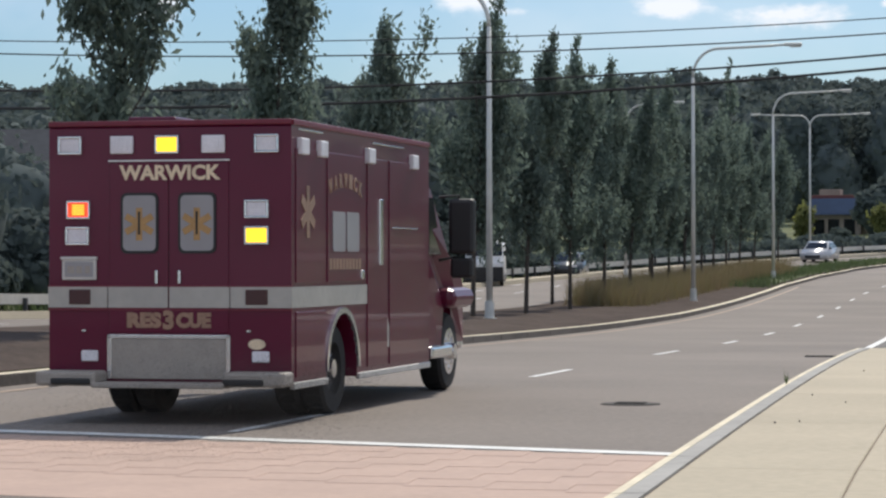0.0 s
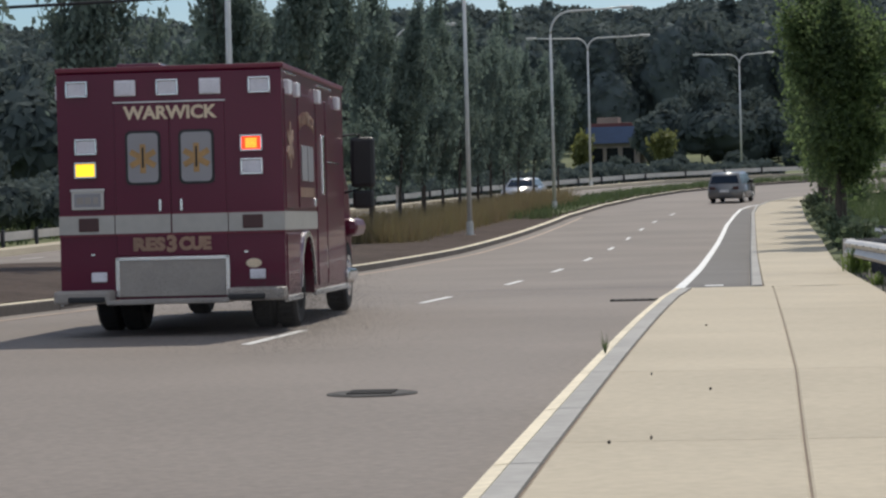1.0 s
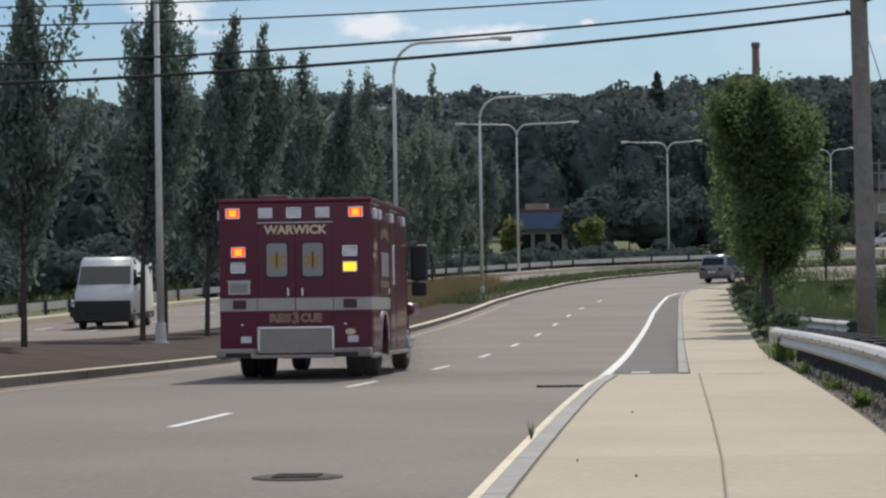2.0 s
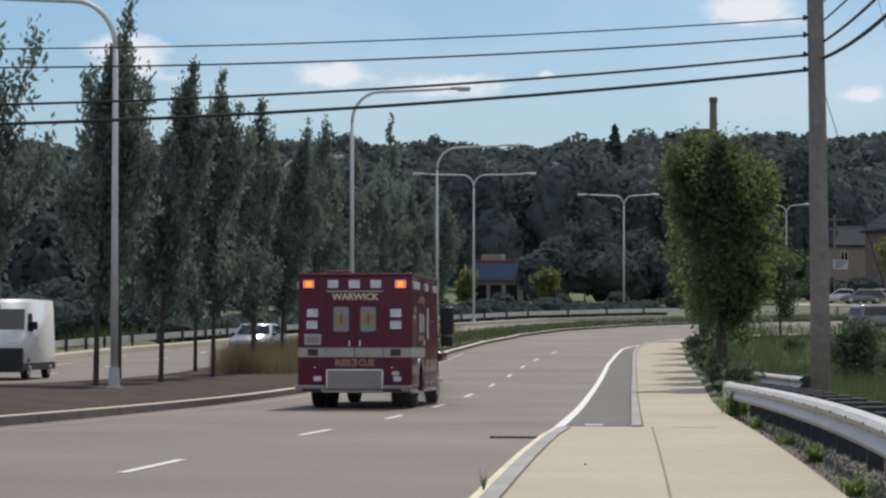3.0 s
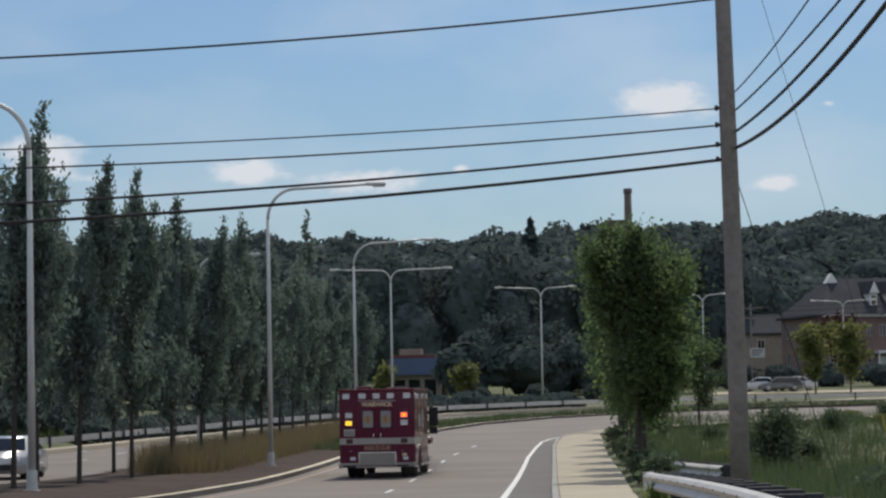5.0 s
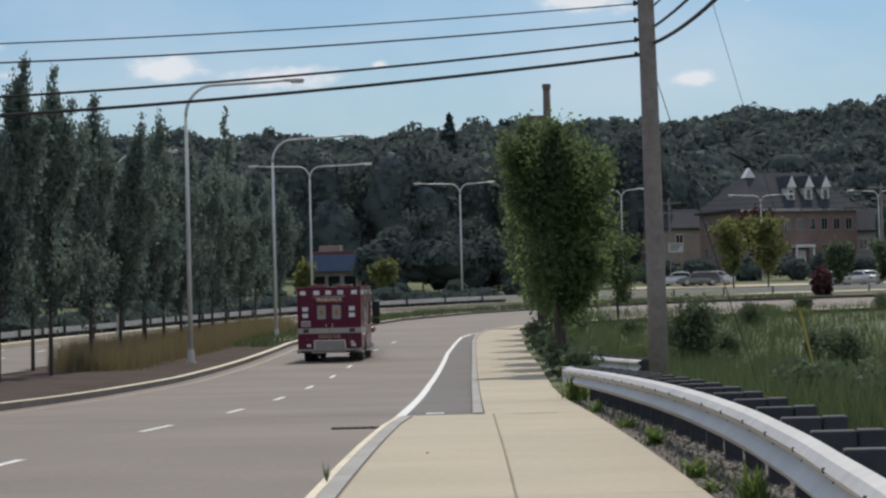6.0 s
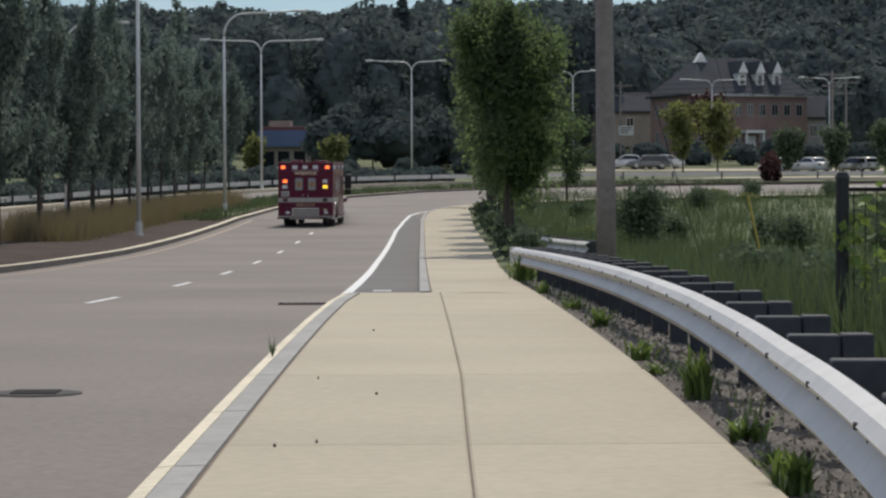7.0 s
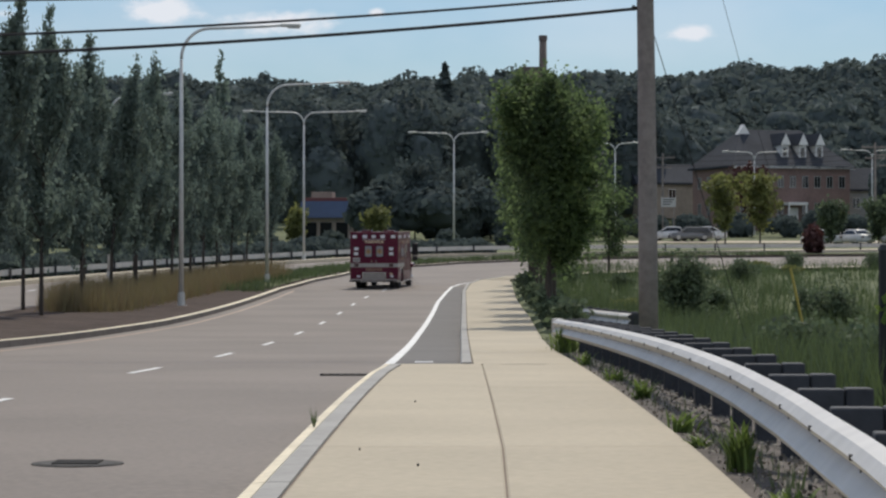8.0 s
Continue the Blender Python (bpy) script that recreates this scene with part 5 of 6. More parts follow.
rng2 = np.random.default_rng(21)
spots = []
for y in (385, 405, 425, 447, 470, 493, 517, 541, 566, 592, 620, 650, 680, 712):
    x = -.43 * y
    while x < .27 * y:
        big = rng2.random()
        spots.append((x + rng2.normal() * 2, y + rng2.normal() * 8, 4.3 + 3.0 * big, 8.2 + 4.2 * big))
        x += rng2.uniform(7.0, 10.5)
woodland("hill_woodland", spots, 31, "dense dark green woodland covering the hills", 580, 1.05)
spots = []
for y in range(22, 190, 5):
    spots.append((-29.5 - rng2.random() * 2.5, y + rng2.random() * 2, 2.2, rng2.uniform(2.0, 3.4)))
near_spots, spots = spots, []
for x, y in fine_path(OPP_FAR, 3.5, 150, 245):
    if x < 10:
        spots.append((x - 4.5, y + 4.5, 1.7, rng2.uniform(1.0, 1.5)))
for x0, x1, y, h in ((-16, 26, 350, 17), (-18, 26, 362, 18), (-75, -22, 262, 2.6), (-22, 12, 262, 1.2), (-7, 15, 282, 5.5), (-6, 15, 292, 6.5), (-34, -18, 284, 5.5), (-110, -30, 238, 6), (-75, -31, 150, 7), (-60, -31, 112, 6), (-52, -31, 72, 6), (-46, -31, 38, 5.5), (8, 60, 300, 2.6), (-120, -20, 300, 10), (-90, -36, 180, 9), (-75, -34, 130, 8.5), (-70, -34, 90, 8), (-60, -34, 55, 7), (56, 110, 330, 11), (-50, -30, 225, 9), (20, 34, 380, 15)):
    x = x0
    while x < x1:
        (near_spots if y < 140 else spots).append((x, y + rng2.normal() * min(5, h), min(rng2.uniform(3, 4.6), h * .8) if h < 12 else rng2.uniform(4.5, 6.5), h * rng2.uniform(.75, 1.1)))
        x += rng2.uniform(4, 6.5)
woodland("verge_woodland", near_spots, 33, "dark green shrubs and trees along the far verge", 1500, .26)
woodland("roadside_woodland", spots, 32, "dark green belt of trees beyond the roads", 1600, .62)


# ---- buildings ----
BRICK = mat("weathered red brick", (0.25, 0.168, 0.15), 0.85, scale=4, vary=0.25, bump=0.2)
SLATE = mat("grey shingle roof", (0.055, 0.06, 0.07), 0.9, scale=3, vary=0.25, bump=0.3, spec=.1)
TRIM = mat("white painted trim", (0.82, 0.81, 0.78), 0.6, vary=0.08, bump=0)
BLUE_ROOF = mat("blue metal roof", (0.055, 0.09, 0.17), 0.45, scale=2, vary=0.15, bump=0.05)
STUCCO = mat("tan stucco wall", (0.33, 0.28, 0.23), 0.9, scale=3, vary=0.2)
OLD_BRICK = mat("sooty brown brick", (0.16, 0.125, 0.11), 0.9, scale=2, vary=0.2, bump=0.2)
SIDING = mat("pale grey siding", (0.42, 0.43, 0.42), 0.7, scale=2, vary=0.15)


def pitched(bm, w, d, z0, rise, over=.4, hip=0.0):
    """A ridge roof along x; hip draws the ridge's ends in."""
    x, y = w / 2 + over, d / 2 + over
    lo = [bm.verts.new(p) for p in ((-x, -y, z0), (x, -y, z0), (x, y, z0), (-x, y, z0))]
    eav = [bm.verts.new(p) for p in ((-x, -y, z0 + .25), (x, -y, z0 + .25), (x, y, z0 + .25), (-x, y, z0 + .25))]
    rd = [bm.verts.new((-x + hip, 0, z0 + rise)), bm.verts.new((x - hip, 0, z0 + rise))]
    bm.faces.new(lo[::-1])
    for k in range(4):
        bm.faces.new((lo[k], lo[(k + 1) % 4], eav[(k + 1) % 4], eav[k]))
    bm.faces.new((eav[0], eav[1], rd[1], rd[0]))
    bm.faces.new((eav[2], eav[3], rd[0], rd[1]))
    bm.faces.new((eav[1], eav[2], rd[1]))
    bm.faces.new((eav[3], eav[0], rd[0]))
    bmesh.ops.recalc_face_normals(bm, faces=bm.faces)
    return bm


def window_on(parent, x, z, w, h, y, rz=0, off=(0, 0), trim=None):
    m = pose(off[0], off[1], 0, 0, 0, rz)
    bm = bmesh.new()
    for a, b, c, d in ((-w / 2 - .05, w / 2 + .05, h / 2, h / 2 + .06), (-w / 2 - .08, w / 2 + .08, -h / 2 - .08, -h / 2), (-w / 2 - .04, -w / 2, -h / 2, h / 2), (w / 2, w / 2 + .04, -h / 2, h / 2), (-.02, .02, -h / 2, h / 2)):
        box(bm, x + a, x + b, y - .1, y + .05, z + c, z + d, m=m)
    wd = part("window", bm, trim or TRIM, parent)
    bm = bmesh.new()
    box(bm, x - w / 2, x + w / 2, y - .03, y + .02, z - h / 2, z + h / 2, m=m)
    part("pane", bm, GLASS_DARK, wd)


def brick_house(x, y, z, rz):
    e = tagged(empty("brick_house", x, y, z, rz), "two-storey red brick house with grey roof and dormers", "house")
    w, d, h = 15.6, 13.0, 7.4
    bm = bmesh.new()
    box(bm, -w / 2, w / 2, -d / 2, d / 2, -2, h, .03)
    part("wall", bm, BRICK, e)
    part("roof", pitched(bmesh.new(), w, d, h, 5.0, .5, 4.2), SLATE, e)
    bm = bmesh.new()
    box(bm, -w / 2 - .45, w / 2 + .45, -d / 2 - .5, -d / 2 - .35, h - .05, h + .25)
    part("fascia", bm, TRIM, e)
    for z1 in (2.4, 5.7):
        for k in range(9):
            if z1 < 3 and k == 4:
                continue
            window_on(e, -w / 2 + 1.1 + k * 1.67, z1, .75, 1.35, -d / 2, trim=SIDING)
        for k in range(4):
            window_on(e, -4.2 + k * 2.8, z1, .75, 1.35, -w / 2, -90, trim=SIDING)
    bm = bmesh.new()
    box(bm, -.7, .7, -d / 2 - .1, -d / 2 + .05, 0, 2.5, .02)
    box(bm, -1.3, 1.3, -d / 2 - 1.6, -d / 2, 2.8, 3.15, .03)
    for s in (-1.15, 1.15):
        tube(bm, [(s, -d / 2 - 1.4, -.5), (s, -d / 2 - 1.4, 2.8)], .13, 10)
    part("porch", bm, TRIM, e)
    for k in (-.5, 1.9, 4.2):
        bm = bmesh.new()
        box(bm, k - .48, k + .48, -d / 2 + 1.2, -d / 2 + 4.6, h + 1.0, h + 2.9)
        plate(bm, ((k - .66, h + 2.9), (k + .66, h + 2.9), (k, h + 4.35)), .05, Matrix.Translation((0, -d / 2 + .93, 0)) @ pose(0, 0, 0, 90))
        dm = part("dormer", bm, TRIM, e)
        bm = bmesh.new()
        v = [bm.verts.new(p) for p in ((k - .7, -d / 2 + .95, h + 2.88), (k + .7, -d / 2 + .95, h + 2.88), (k, -d / 2 + .95, h + 4.42), (k - .7, -d / 2 + 5.8, h + 2.88), (k + .7, -d / 2 + 5.8, h + 2.88), (k, -d / 2 + 5.8, h + 4.42))]
        for f in ((0, 1, 2), (5, 4, 3), (0, 2, 5, 3), (2, 1, 4, 5), (1, 0, 3, 4)):
            bm.faces.new([v[i] for i in f])
        part("dormer_roof", bm, SLATE, dm)
        bm = bmesh.new()
        box(bm, k - .27, k + .27, -d / 2 + 1.14, -d / 2 + 1.22, h + 1.5, h + 2.6)
        part("pane", bm, GLASS_DARK, dm)
    bm = bmesh.new()
    plate(bm, ((-w / 2 + 3.0, h + 4.35), (-w / 2 + 4.6, h + 4.35), (-w / 2 + 3.8, h + 5.6)), 1.0, Matrix.Translation((0, .1, 0)) @ pose(0, 0, 0, 90))
    part("gable_vent", bm, TRIM, e)


brick_house(41.2, 334.0, terrain(42, 330) + .2, 18)


def shed_house(name, x, y, z, rz, w, d, h, rise, wall, roof, label):
    e = tagged(empty(name, x, y, z, rz), label, "house")
    bm = bmesh.new()
    box(bm, -w / 2, w / 2, -d / 2, d / 2, -1.5, h, .03)
    v = [bm.verts.new(p) for s in (-w / 2, w / 2) for p in ((s, -d / 2, h), (s, d / 2, h), (s, 0, h + rise))]
    bm.faces.new(v[:3])
    bm.faces.new(v[3:][::-1])
    part("wall", bm, wall, e)
    part("roof", pitched(bmesh.new(), w, d, h, rise + .25, .4, 0), roof, e)
    for k in range(max(1, int(w / 3))):
        window_on(e, -w / 2 + 1.6 + k * 3, h * .55, .9, 1.3, -d / 2)
    return e


shed_house("small_house", 29.0, 356, terrain(29, 356) + 2.2, 12, 8, 8, 3.0, 2.6, STUCCO, SLATE, "pale small house with a grey pitched roof")
shed_house("small_house", 57.5, 338, terrain(57.5, 338) + 1.2, -8, 13, 8, 3.4, 2.8, SIDING, SLATE, "pale low house with a grey pitched roof")
shed_house("small_house", 70.0, 352, terrain(70, 352) + 3.0, 8, 9, 8, 3.6, 2.8, TRIM, SLATE, "white house with a grey pitched roof")


def blue_shop(x, y, z):
    e = tagged(empty("roadside_shop", x, y, z, -6), "low tan building with a blue metal roof", "building")
    bm = bmesh.new()
    box(bm, -3.6, 2.2, -4, 4, -1, 3.0, .03)
    part("wall", bm, STUCCO, e)
    bm = bmesh.new()
    v = [bm.verts.new(p) for p in ((-4.0, -4.6, 2.7), (2.6, -4.6, 2.7), (2.6, 4.6, 2.7), (-4.0, 4.6, 2.7), (-3.8, -3.6, 4.6), (2.4, -3.6, 4.6), (2.4, 3.6, 4.6), (-3.8, 3.6, 4.6))]
    for f in ((0, 1, 5, 4), (1, 2, 6, 5), (2, 3, 7, 6), (3, 0, 4, 7), (4, 5, 6, 7), (3, 2, 1, 0)):
        bm.faces.new([v[i] for i in f])
    bmesh.ops.recalc_face_normals(bm, faces=bm.faces)
    part("roof", bm, BLUE_ROOF, e)
    bm = bmesh.new()
    for k in range(13):
        box(bm, -3.8 + k * .48, -3.75 + k * .48, -4.62, -4.5, 2.75, 2.95)
    part("roof_seams", bm, BLUE_ROOF, e)
    bm = bmesh.new()
    box(bm, -3.7, 2.3, -3.4, 2.5, 4.6, 5.0, .03)
    part("parapet", bm, mat("dull red trim", (.17, .06, .06), .7, vary=.15), e)
    bm = bmesh.new()
    box(bm, -3.0, -.6, -1.2, 1.2, 5.0, 5.7, .04)
    part("roof_unit", bm, STUCCO, e)
    for k in (-2.6, -.9, .9):
        bm = bmesh.new()
        box(bm, k - .65, k + .65, -4.05, -3.95, .4, 2.2, .02)
        part("window", bm, GLASS_DARK, e)


blue_shop(-11.8, 302.0, terrain(-12, 302) - .6)
e = tagged(empty("storage_building", 4.2, 312, terrain(4.2, 312)), "pale grey corrugated metal storage building", "building")
bm = bmesh.new()
box(bm, -2.6, 3.4, -3, 3, -1, 4.6, .03)
part("wall", bm, SIDING, e)
for k in range(24):
    bm = bmesh.new()
    box(bm, -2.55 + k * .25, -2.45 + k * .25, -3.06, -3.0, 0, 4.5)
    part("rib", bm, SIDING, e)
bm = bmesh.new()
box(bm, -2.8, 3.6, -3.2, 3.2, 4.6, 4.8, .03)
part("roof", bm, SLATE, e)

e = tagged(empty("mill_chimney", 16.0, 440, terrain(16, 440)), "tall brown brick mill chimney above the trees", "chimney")
bm = bmesh.new()
tube(bm, [(.6, 0, 0), (.6, 0, 24.1)], [.85, .60], 16)
part("shaft", bm, OLD_BRICK, e, smooth=True)
bm = bmesh.new()
tube(bm, [(.6, 0, 23.9), (.6, 0, 24.7)], [.72, .70], 16)
part("cap", bm, OLD_BRICK, e)
bm = bmesh.new()
box(bm, -3.4, .1, -2, 2, 0, 19.4, .05)
part("tower", bm, OLD_BRICK, e)

shed_house("timber_house", -36.0, 103, terrain(-36, 103), 10, 11, 9, 4.2, 2.6, OLD_BRICK, SLATE, "brown timber house among trees beyond the far road")

# utility poles and a sign by the houses
for x, y, h in ((47.2, 290, 10.6), (50.4, 300, 9.8), (17.6, 305, 10.0), (26.5, 320, 9.5)):
    e = tagged(empty("distant_utility_pole", x, y, terrain(x, y)), "brown timber utility pole with crossarms near the houses", "utility pole", "distant utility poles")
    bm = bmesh.new()
    tube(bm, [(0, 0, -.2), (0, 0, h)], [.17, .12], 10)
    part("shaft", bm, POLE_WOOD, e)
    for z, w in ((h - .5, 1.5), (h - 1.7, 1.1)):
        bm = bmesh.new()
        box(bm, -w, w, -.06, .06, z - .07, z + .07, .01)
        for k in (-.9, -.5, .5, .9):
            tube(bm, [(k * w, 0, z + .07), (k * w, 0, z + .25)], .04, 6)
        part("crossarm", bm, POLE_WOOD, e)
for k in range(3):
    cable("distant_cable", "thin dark cable between distant poles", (17.6, 305, terrain(17.6, 305) + 8.3 + k * .55), (47.2, 290, terrain(47.2, 290) + 8.9 + k * .55), .5, .03, 16)
e = tagged(empty("roadside_sign", 24.3, 286, terrain(24.3, 286)), "small white sign board on two posts", "sign")
bm = bmesh.new()
box(bm, -.8, .8, -.05, .05, 3.6, 4.6, .02)
part("board", bm, SIDING, e)
for x in (-.6, .6):
    bm = bmesh.new()
    box(bm, x - .06, x + .06, .05, .15, -.2, 4.5)
    part("post", bm, POLE_WOOD, e)
bm = bmesh.new()
for k in range(3):
    box(bm, -.6, .6 - .2 * k, -.056, -.05, 4.35 - k * .25, 4.45 - k * .25)
    part("writing_bar", bm, BLACK, e)
    bm = bmesh.new()
bm.free()

# car park in front of the house
tagged(part("car_park", ribbon([(18, 282), (62, 282)], [(18, 272), (62, 272)], .06, 3, terrain), CONCRETE), "pale concrete car park before the houses", "car park", kind="structure")
tagged(part("side_road", ribbon([(9, 224), (30, 247), (75, 256)], [(9, 219), (30, 238), (75, 246)], .1, 3, terrain), CONCRETE), "pale concrete side road rising to the houses", "road", kind="structure")

# pale rail along the outside of the bend
path = [(x - 1.6, y + 1.2) for x, y in fine_path(OPP_FAR, 4.0, 20, 240) if x < 60]
rail = tagged(empty("roadside_barrier"), "pale steel barrier along the outside of the bend", "barrier")
part("beam", sweep(path, ((0, .42), (-.06, .48), (0, .58), (-.06, .66), (0, .74), (.05, .74), (.05, .42)), closed=True, height=opp), GALV, rail)
for x, y in path:
    bm = bmesh.new()
    box(bm, x + .06, x + .18, y - .07, y + .07, gz(y) - .1, gz(y) + .85, .01)
    part("post", bm, DARK_WOOD, rail)

# black mesh fence grown over by a vine
fence = tagged(empty("mesh_fence", 4.5, 27.0, terrain(4.5, 27) - .1), "black metal mesh fence overgrown by a vine", "fence")
STEEL_BLACK = mat("black coated steel", (.012, .012, .013), .5, vary=.2, bump=0)
for k in range(4):
    bm = bmesh.new()
    tube(bm, [(k * 2.2, k * .35, -.2), (k * 2.2, k * .35, 1.86)], .07, 10)
    tube(bm, [(k * 2.2, k * .35, 1.86), (k * 2.2, k * .35, 1.92)], [.085, .05], 10)
    part("post", bm, STEEL_BLACK, fence)
for z in (.15, 1.75):
    bm = bmesh.new()
    tube(bm, [(0, 0, z), (6.6, 1.05, z)], .025, 8)
    part("rail", bm, STEEL_BLACK, fence)
for k in range(56):
    bm = bmesh.new()
    f = k / 55
    tube(bm, [(6.6 * f, 1.05 * f, .12), (6.6 * f, 1.05 * f, 1.78)], .006, 4)
    part("bar", bm, STEEL_BLACK, fence)
rngv = np.random.default_rng(61)
n = 1500
c = np.stack([rngv.uniform(.15, 3.2, n), np.zeros(n), rngv.random(n) ** .8 * 1.95], 1)
c[:, 0] += .25 * np.sin(c[:, 2] * 4)
c[:, 1] = c[:, 0] * .16 + rngv.normal(size=n) * .12
keepv = rngv.random(n) < (.35 + .65 * (np.sin(c[:, 0] * 5 + c[:, 2] * 2) > -.2))
v, f = cards(c[keepv], rngv.uniform(.06, .13, keepv.sum()), rngv)
vine = raw_mesh("vine", v, f, WEED)
vine.matrix_basis = fence.matrix_basis.copy()
tagged(vine, "green leafy vine climbing the black fence", "vine")

# yellow guy-wire guards
for x, y, tilt in ((4.35, 58, 0), (9.6, 70, 14)):
    bm = bmesh.new()
    tube(bm, [(0, 0, 0), (-math.sin(radians(tilt)) * 1.8, 0, 2.0)], .035, 8)
    g = part("guy_guard", bm, mat("faded yellow plastic", (.42, .33, .07), .6, vary=.15, bump=0))
    g.matrix_basis = pose(x, y, terrain(x, y) + .1)
    tagged(g, "faded yellow plastic guard of a guy wire", "guy guard")
# weeds in the kerb joint
for k, (x, y) in enumerate(((-.98, 20.2),)):
    rngk = np.random.default_rng(70 + k)
    v = []
    for _ in range(14):
        a, h = rngk.uniform(0, 6.28), rngk.uniform(.05, .19)
        v += [(-.006, 0, 0), (.006, 0, 0), (math.cos(a) * h * .4, math.sin(a) * h * .4, h)]
    ob = raw_mesh("kerb_weed", np.array(v), np.arange(len(v)).reshape(-1, 3), GRASS_GREEN, per=3)
    ob.matrix_basis = pose(x, y, gz(y) + .15)
    tagged(ob, "small green weed in the kerb joint", "weed")
for k, (x, y) in enumerate(((-.62, 12.9), (-.42, 13.1), (-.55, 17.6), (-.15, 16.2), (-.25, 24.2))):
    bm = bmesh.new()
    bmesh.ops.create_icosphere(bm, subdivisions=1, radius=.010)
    for vv in bm.verts:
        vv.co *= 1 + .4 * math.sin(vv.co.x * 300 + k)
    ob = part("pebble", bm, IRON)
    ob.matrix_basis = pose(x, y, gz(y) + .158)
    tagged(ob, "small dark pebble on the pavement", "pebble", "pebbles")


# ---- cars ----
def car(name, label, paint, length=4.6, width=1.82, height=1.48, kind="saloon", front_glow=False):
    """A car that heads along +y, its middle at the origin, with body, glasshouse, wheels and lamps as parts."""
    c = tagged(empty(name), label, "van" if kind == "van" else "car")
    L, Hh = length, height
    if kind == "van":
        side = [(-.5, .30), (-.5, .93), (-.485, 1.0), (.24, 1.0), (.31, .95), (.405, .60), (.485, .50), (.5, .40), (.5, .25), (.49, .12), (-.49, .12)]
        glass = [(.19, .60), (.19, .82), (.30, .82), (.365, .60)]
    elif kind in ("suv", "minivan"):
        side = [(-.5, .3), (-.49, .56), (-.47, .6), (-.43, .93), (-.37, 1.0), (.05, 1.0), (.14, .95), (.27, .64), (.46, .55), (.5, .42), (.5, .22), (.48, .15), (-.48, .15)]
        glass = [(-.42, .62), (-.385, .92), (.06, .94), (.13, .90), (.235, .63)]
    else:
        side = [(-.5, .3), (-.5, .55), (-.47, .64), (-.33, .67), (-.2, .96), (-.12, 1.0), (.05, 1.0), (.12, .96), (.26, .65), (.46, .54), (.5, .42), (.5, .22), (.48, .14), (-.48, .14)]
        glass = [(-.31, .68), (-.19, .92), (.06, .94), (.11, .91), (.225, .66)]
    bm = bmesh.new()

    def halfw(z):
        return width / 2 * (1.0 if z < .62 else 1.0 - (z - .62) * (.22 if kind == "van" else .5))
    l = [bm.verts.new((-halfw(z), y * L, z * Hh)) for y, z in side]
    r = [bm.verts.new((halfw(z), y * L, z * Hh)) for y, z in side]
    for k in range(len(side)):
        q = (k + 1) % len(side)
        bm.faces.new((l[k], l[q], r[q], r[k]))
    bm.faces.new(l[::-1])
    bm.faces.new(r)
    bmesh.ops.recalc_face_normals(bm, faces=bm.faces)
    bmesh.ops.bevel(bm, geom=[e for e in bm.edges], offset=.035, segments=2, affect="EDGES")
    part("body", bm, paint, c, smooth=True)
    for s in (-1, 1):
        bm = bmesh.new()
        vs = [bm.verts.new((s * (halfw(z) + .012), y * L, z * Hh)) for y, z in glass]
        vi = [bm.verts.new((s * (halfw(z) - .02), y * L, z * Hh)) for y, z in glass]
        bm.faces.new(vs)
        for k in range(len(glass)):
            q = (k + 1) % len(glass)
            bm.faces.new((vs[k], vs[q], vi[q], vi[k]))
        bmesh.ops.recalc_face_normals(bm, faces=bm.faces)
        part("side_window", bm, GLASS_DARK, c)
    pane_specs = {"van": [((.332, .87), (.400, .62))], "suv": [((.145, .93), (.262, .665)), ((-.462, .64), (-.437, .89))], "minivan": [((.145, .93), (.262, .665)), ((-.462, .64), (-.437, .89))],
                  "saloon": [((.125, .94), (.252, .67)), ((-.322, .69), (-.212, .93))]}[kind]
    for (ya, za), (yb, zb) in pane_specs:
        bm = bmesh.new()
        oy = .018 if ya > 0 else -.018
        vs = [bm.verts.new((s * (halfw(z) - (.05 if kind == "van" else .1)), y * L + oy, z * Hh + .012)) for s, y, z in ((-1, ya, za), (1, ya, za), (1, yb, zb), (-1, yb, zb))]
        vi = [bm.verts.new((v.co.x, v.co.y - oy * 2, v.co.z - .03)) for v in vs]
        bm.faces.new(vs)
        for k in range(4):
            q = (k + 1) % 4
            bm.faces.new((vs[k], vs[q], vi[q], vi[k]))
        bmesh.ops.recalc_face_normals(bm, faces=bm.faces)
        part("windscreen" if ya > 0 else "rear_window", bm, GLASS_DARK, c)
    for s in (-1, 1):
        for y, z, mt, nm in ((.487, .44, LENS_GREY, "headlamp"), (-.5, .5, LENS_DARK, "tail_lamp")):
            bm = bmesh.new()
            box(bm, s * width * .36 - .17, s * width * .36 + .17, y * L - .05, y * L + .035 if y > 0 else y * L + .03, z * Hh - .08, z * Hh + .08, .03)
            part(nm, bm, mt, c)
        bm = bmesh.new()
        x0, x1 = sorted((s * (width / 2 - .02), s * (width / 2 + .16)))
        box(bm, x0, x1, .19 * L, .225 * L, .62 * Hh, .72 * Hh, .03)
        part("wing_mirror", bm, BLACK, c)
    bm = bmesh.new()
    box(bm, -width * .3, width * .3, L * .49, L * .508, .22 * Hh, .36 * Hh, .02)
    part("grille", bm, BLACK, c)
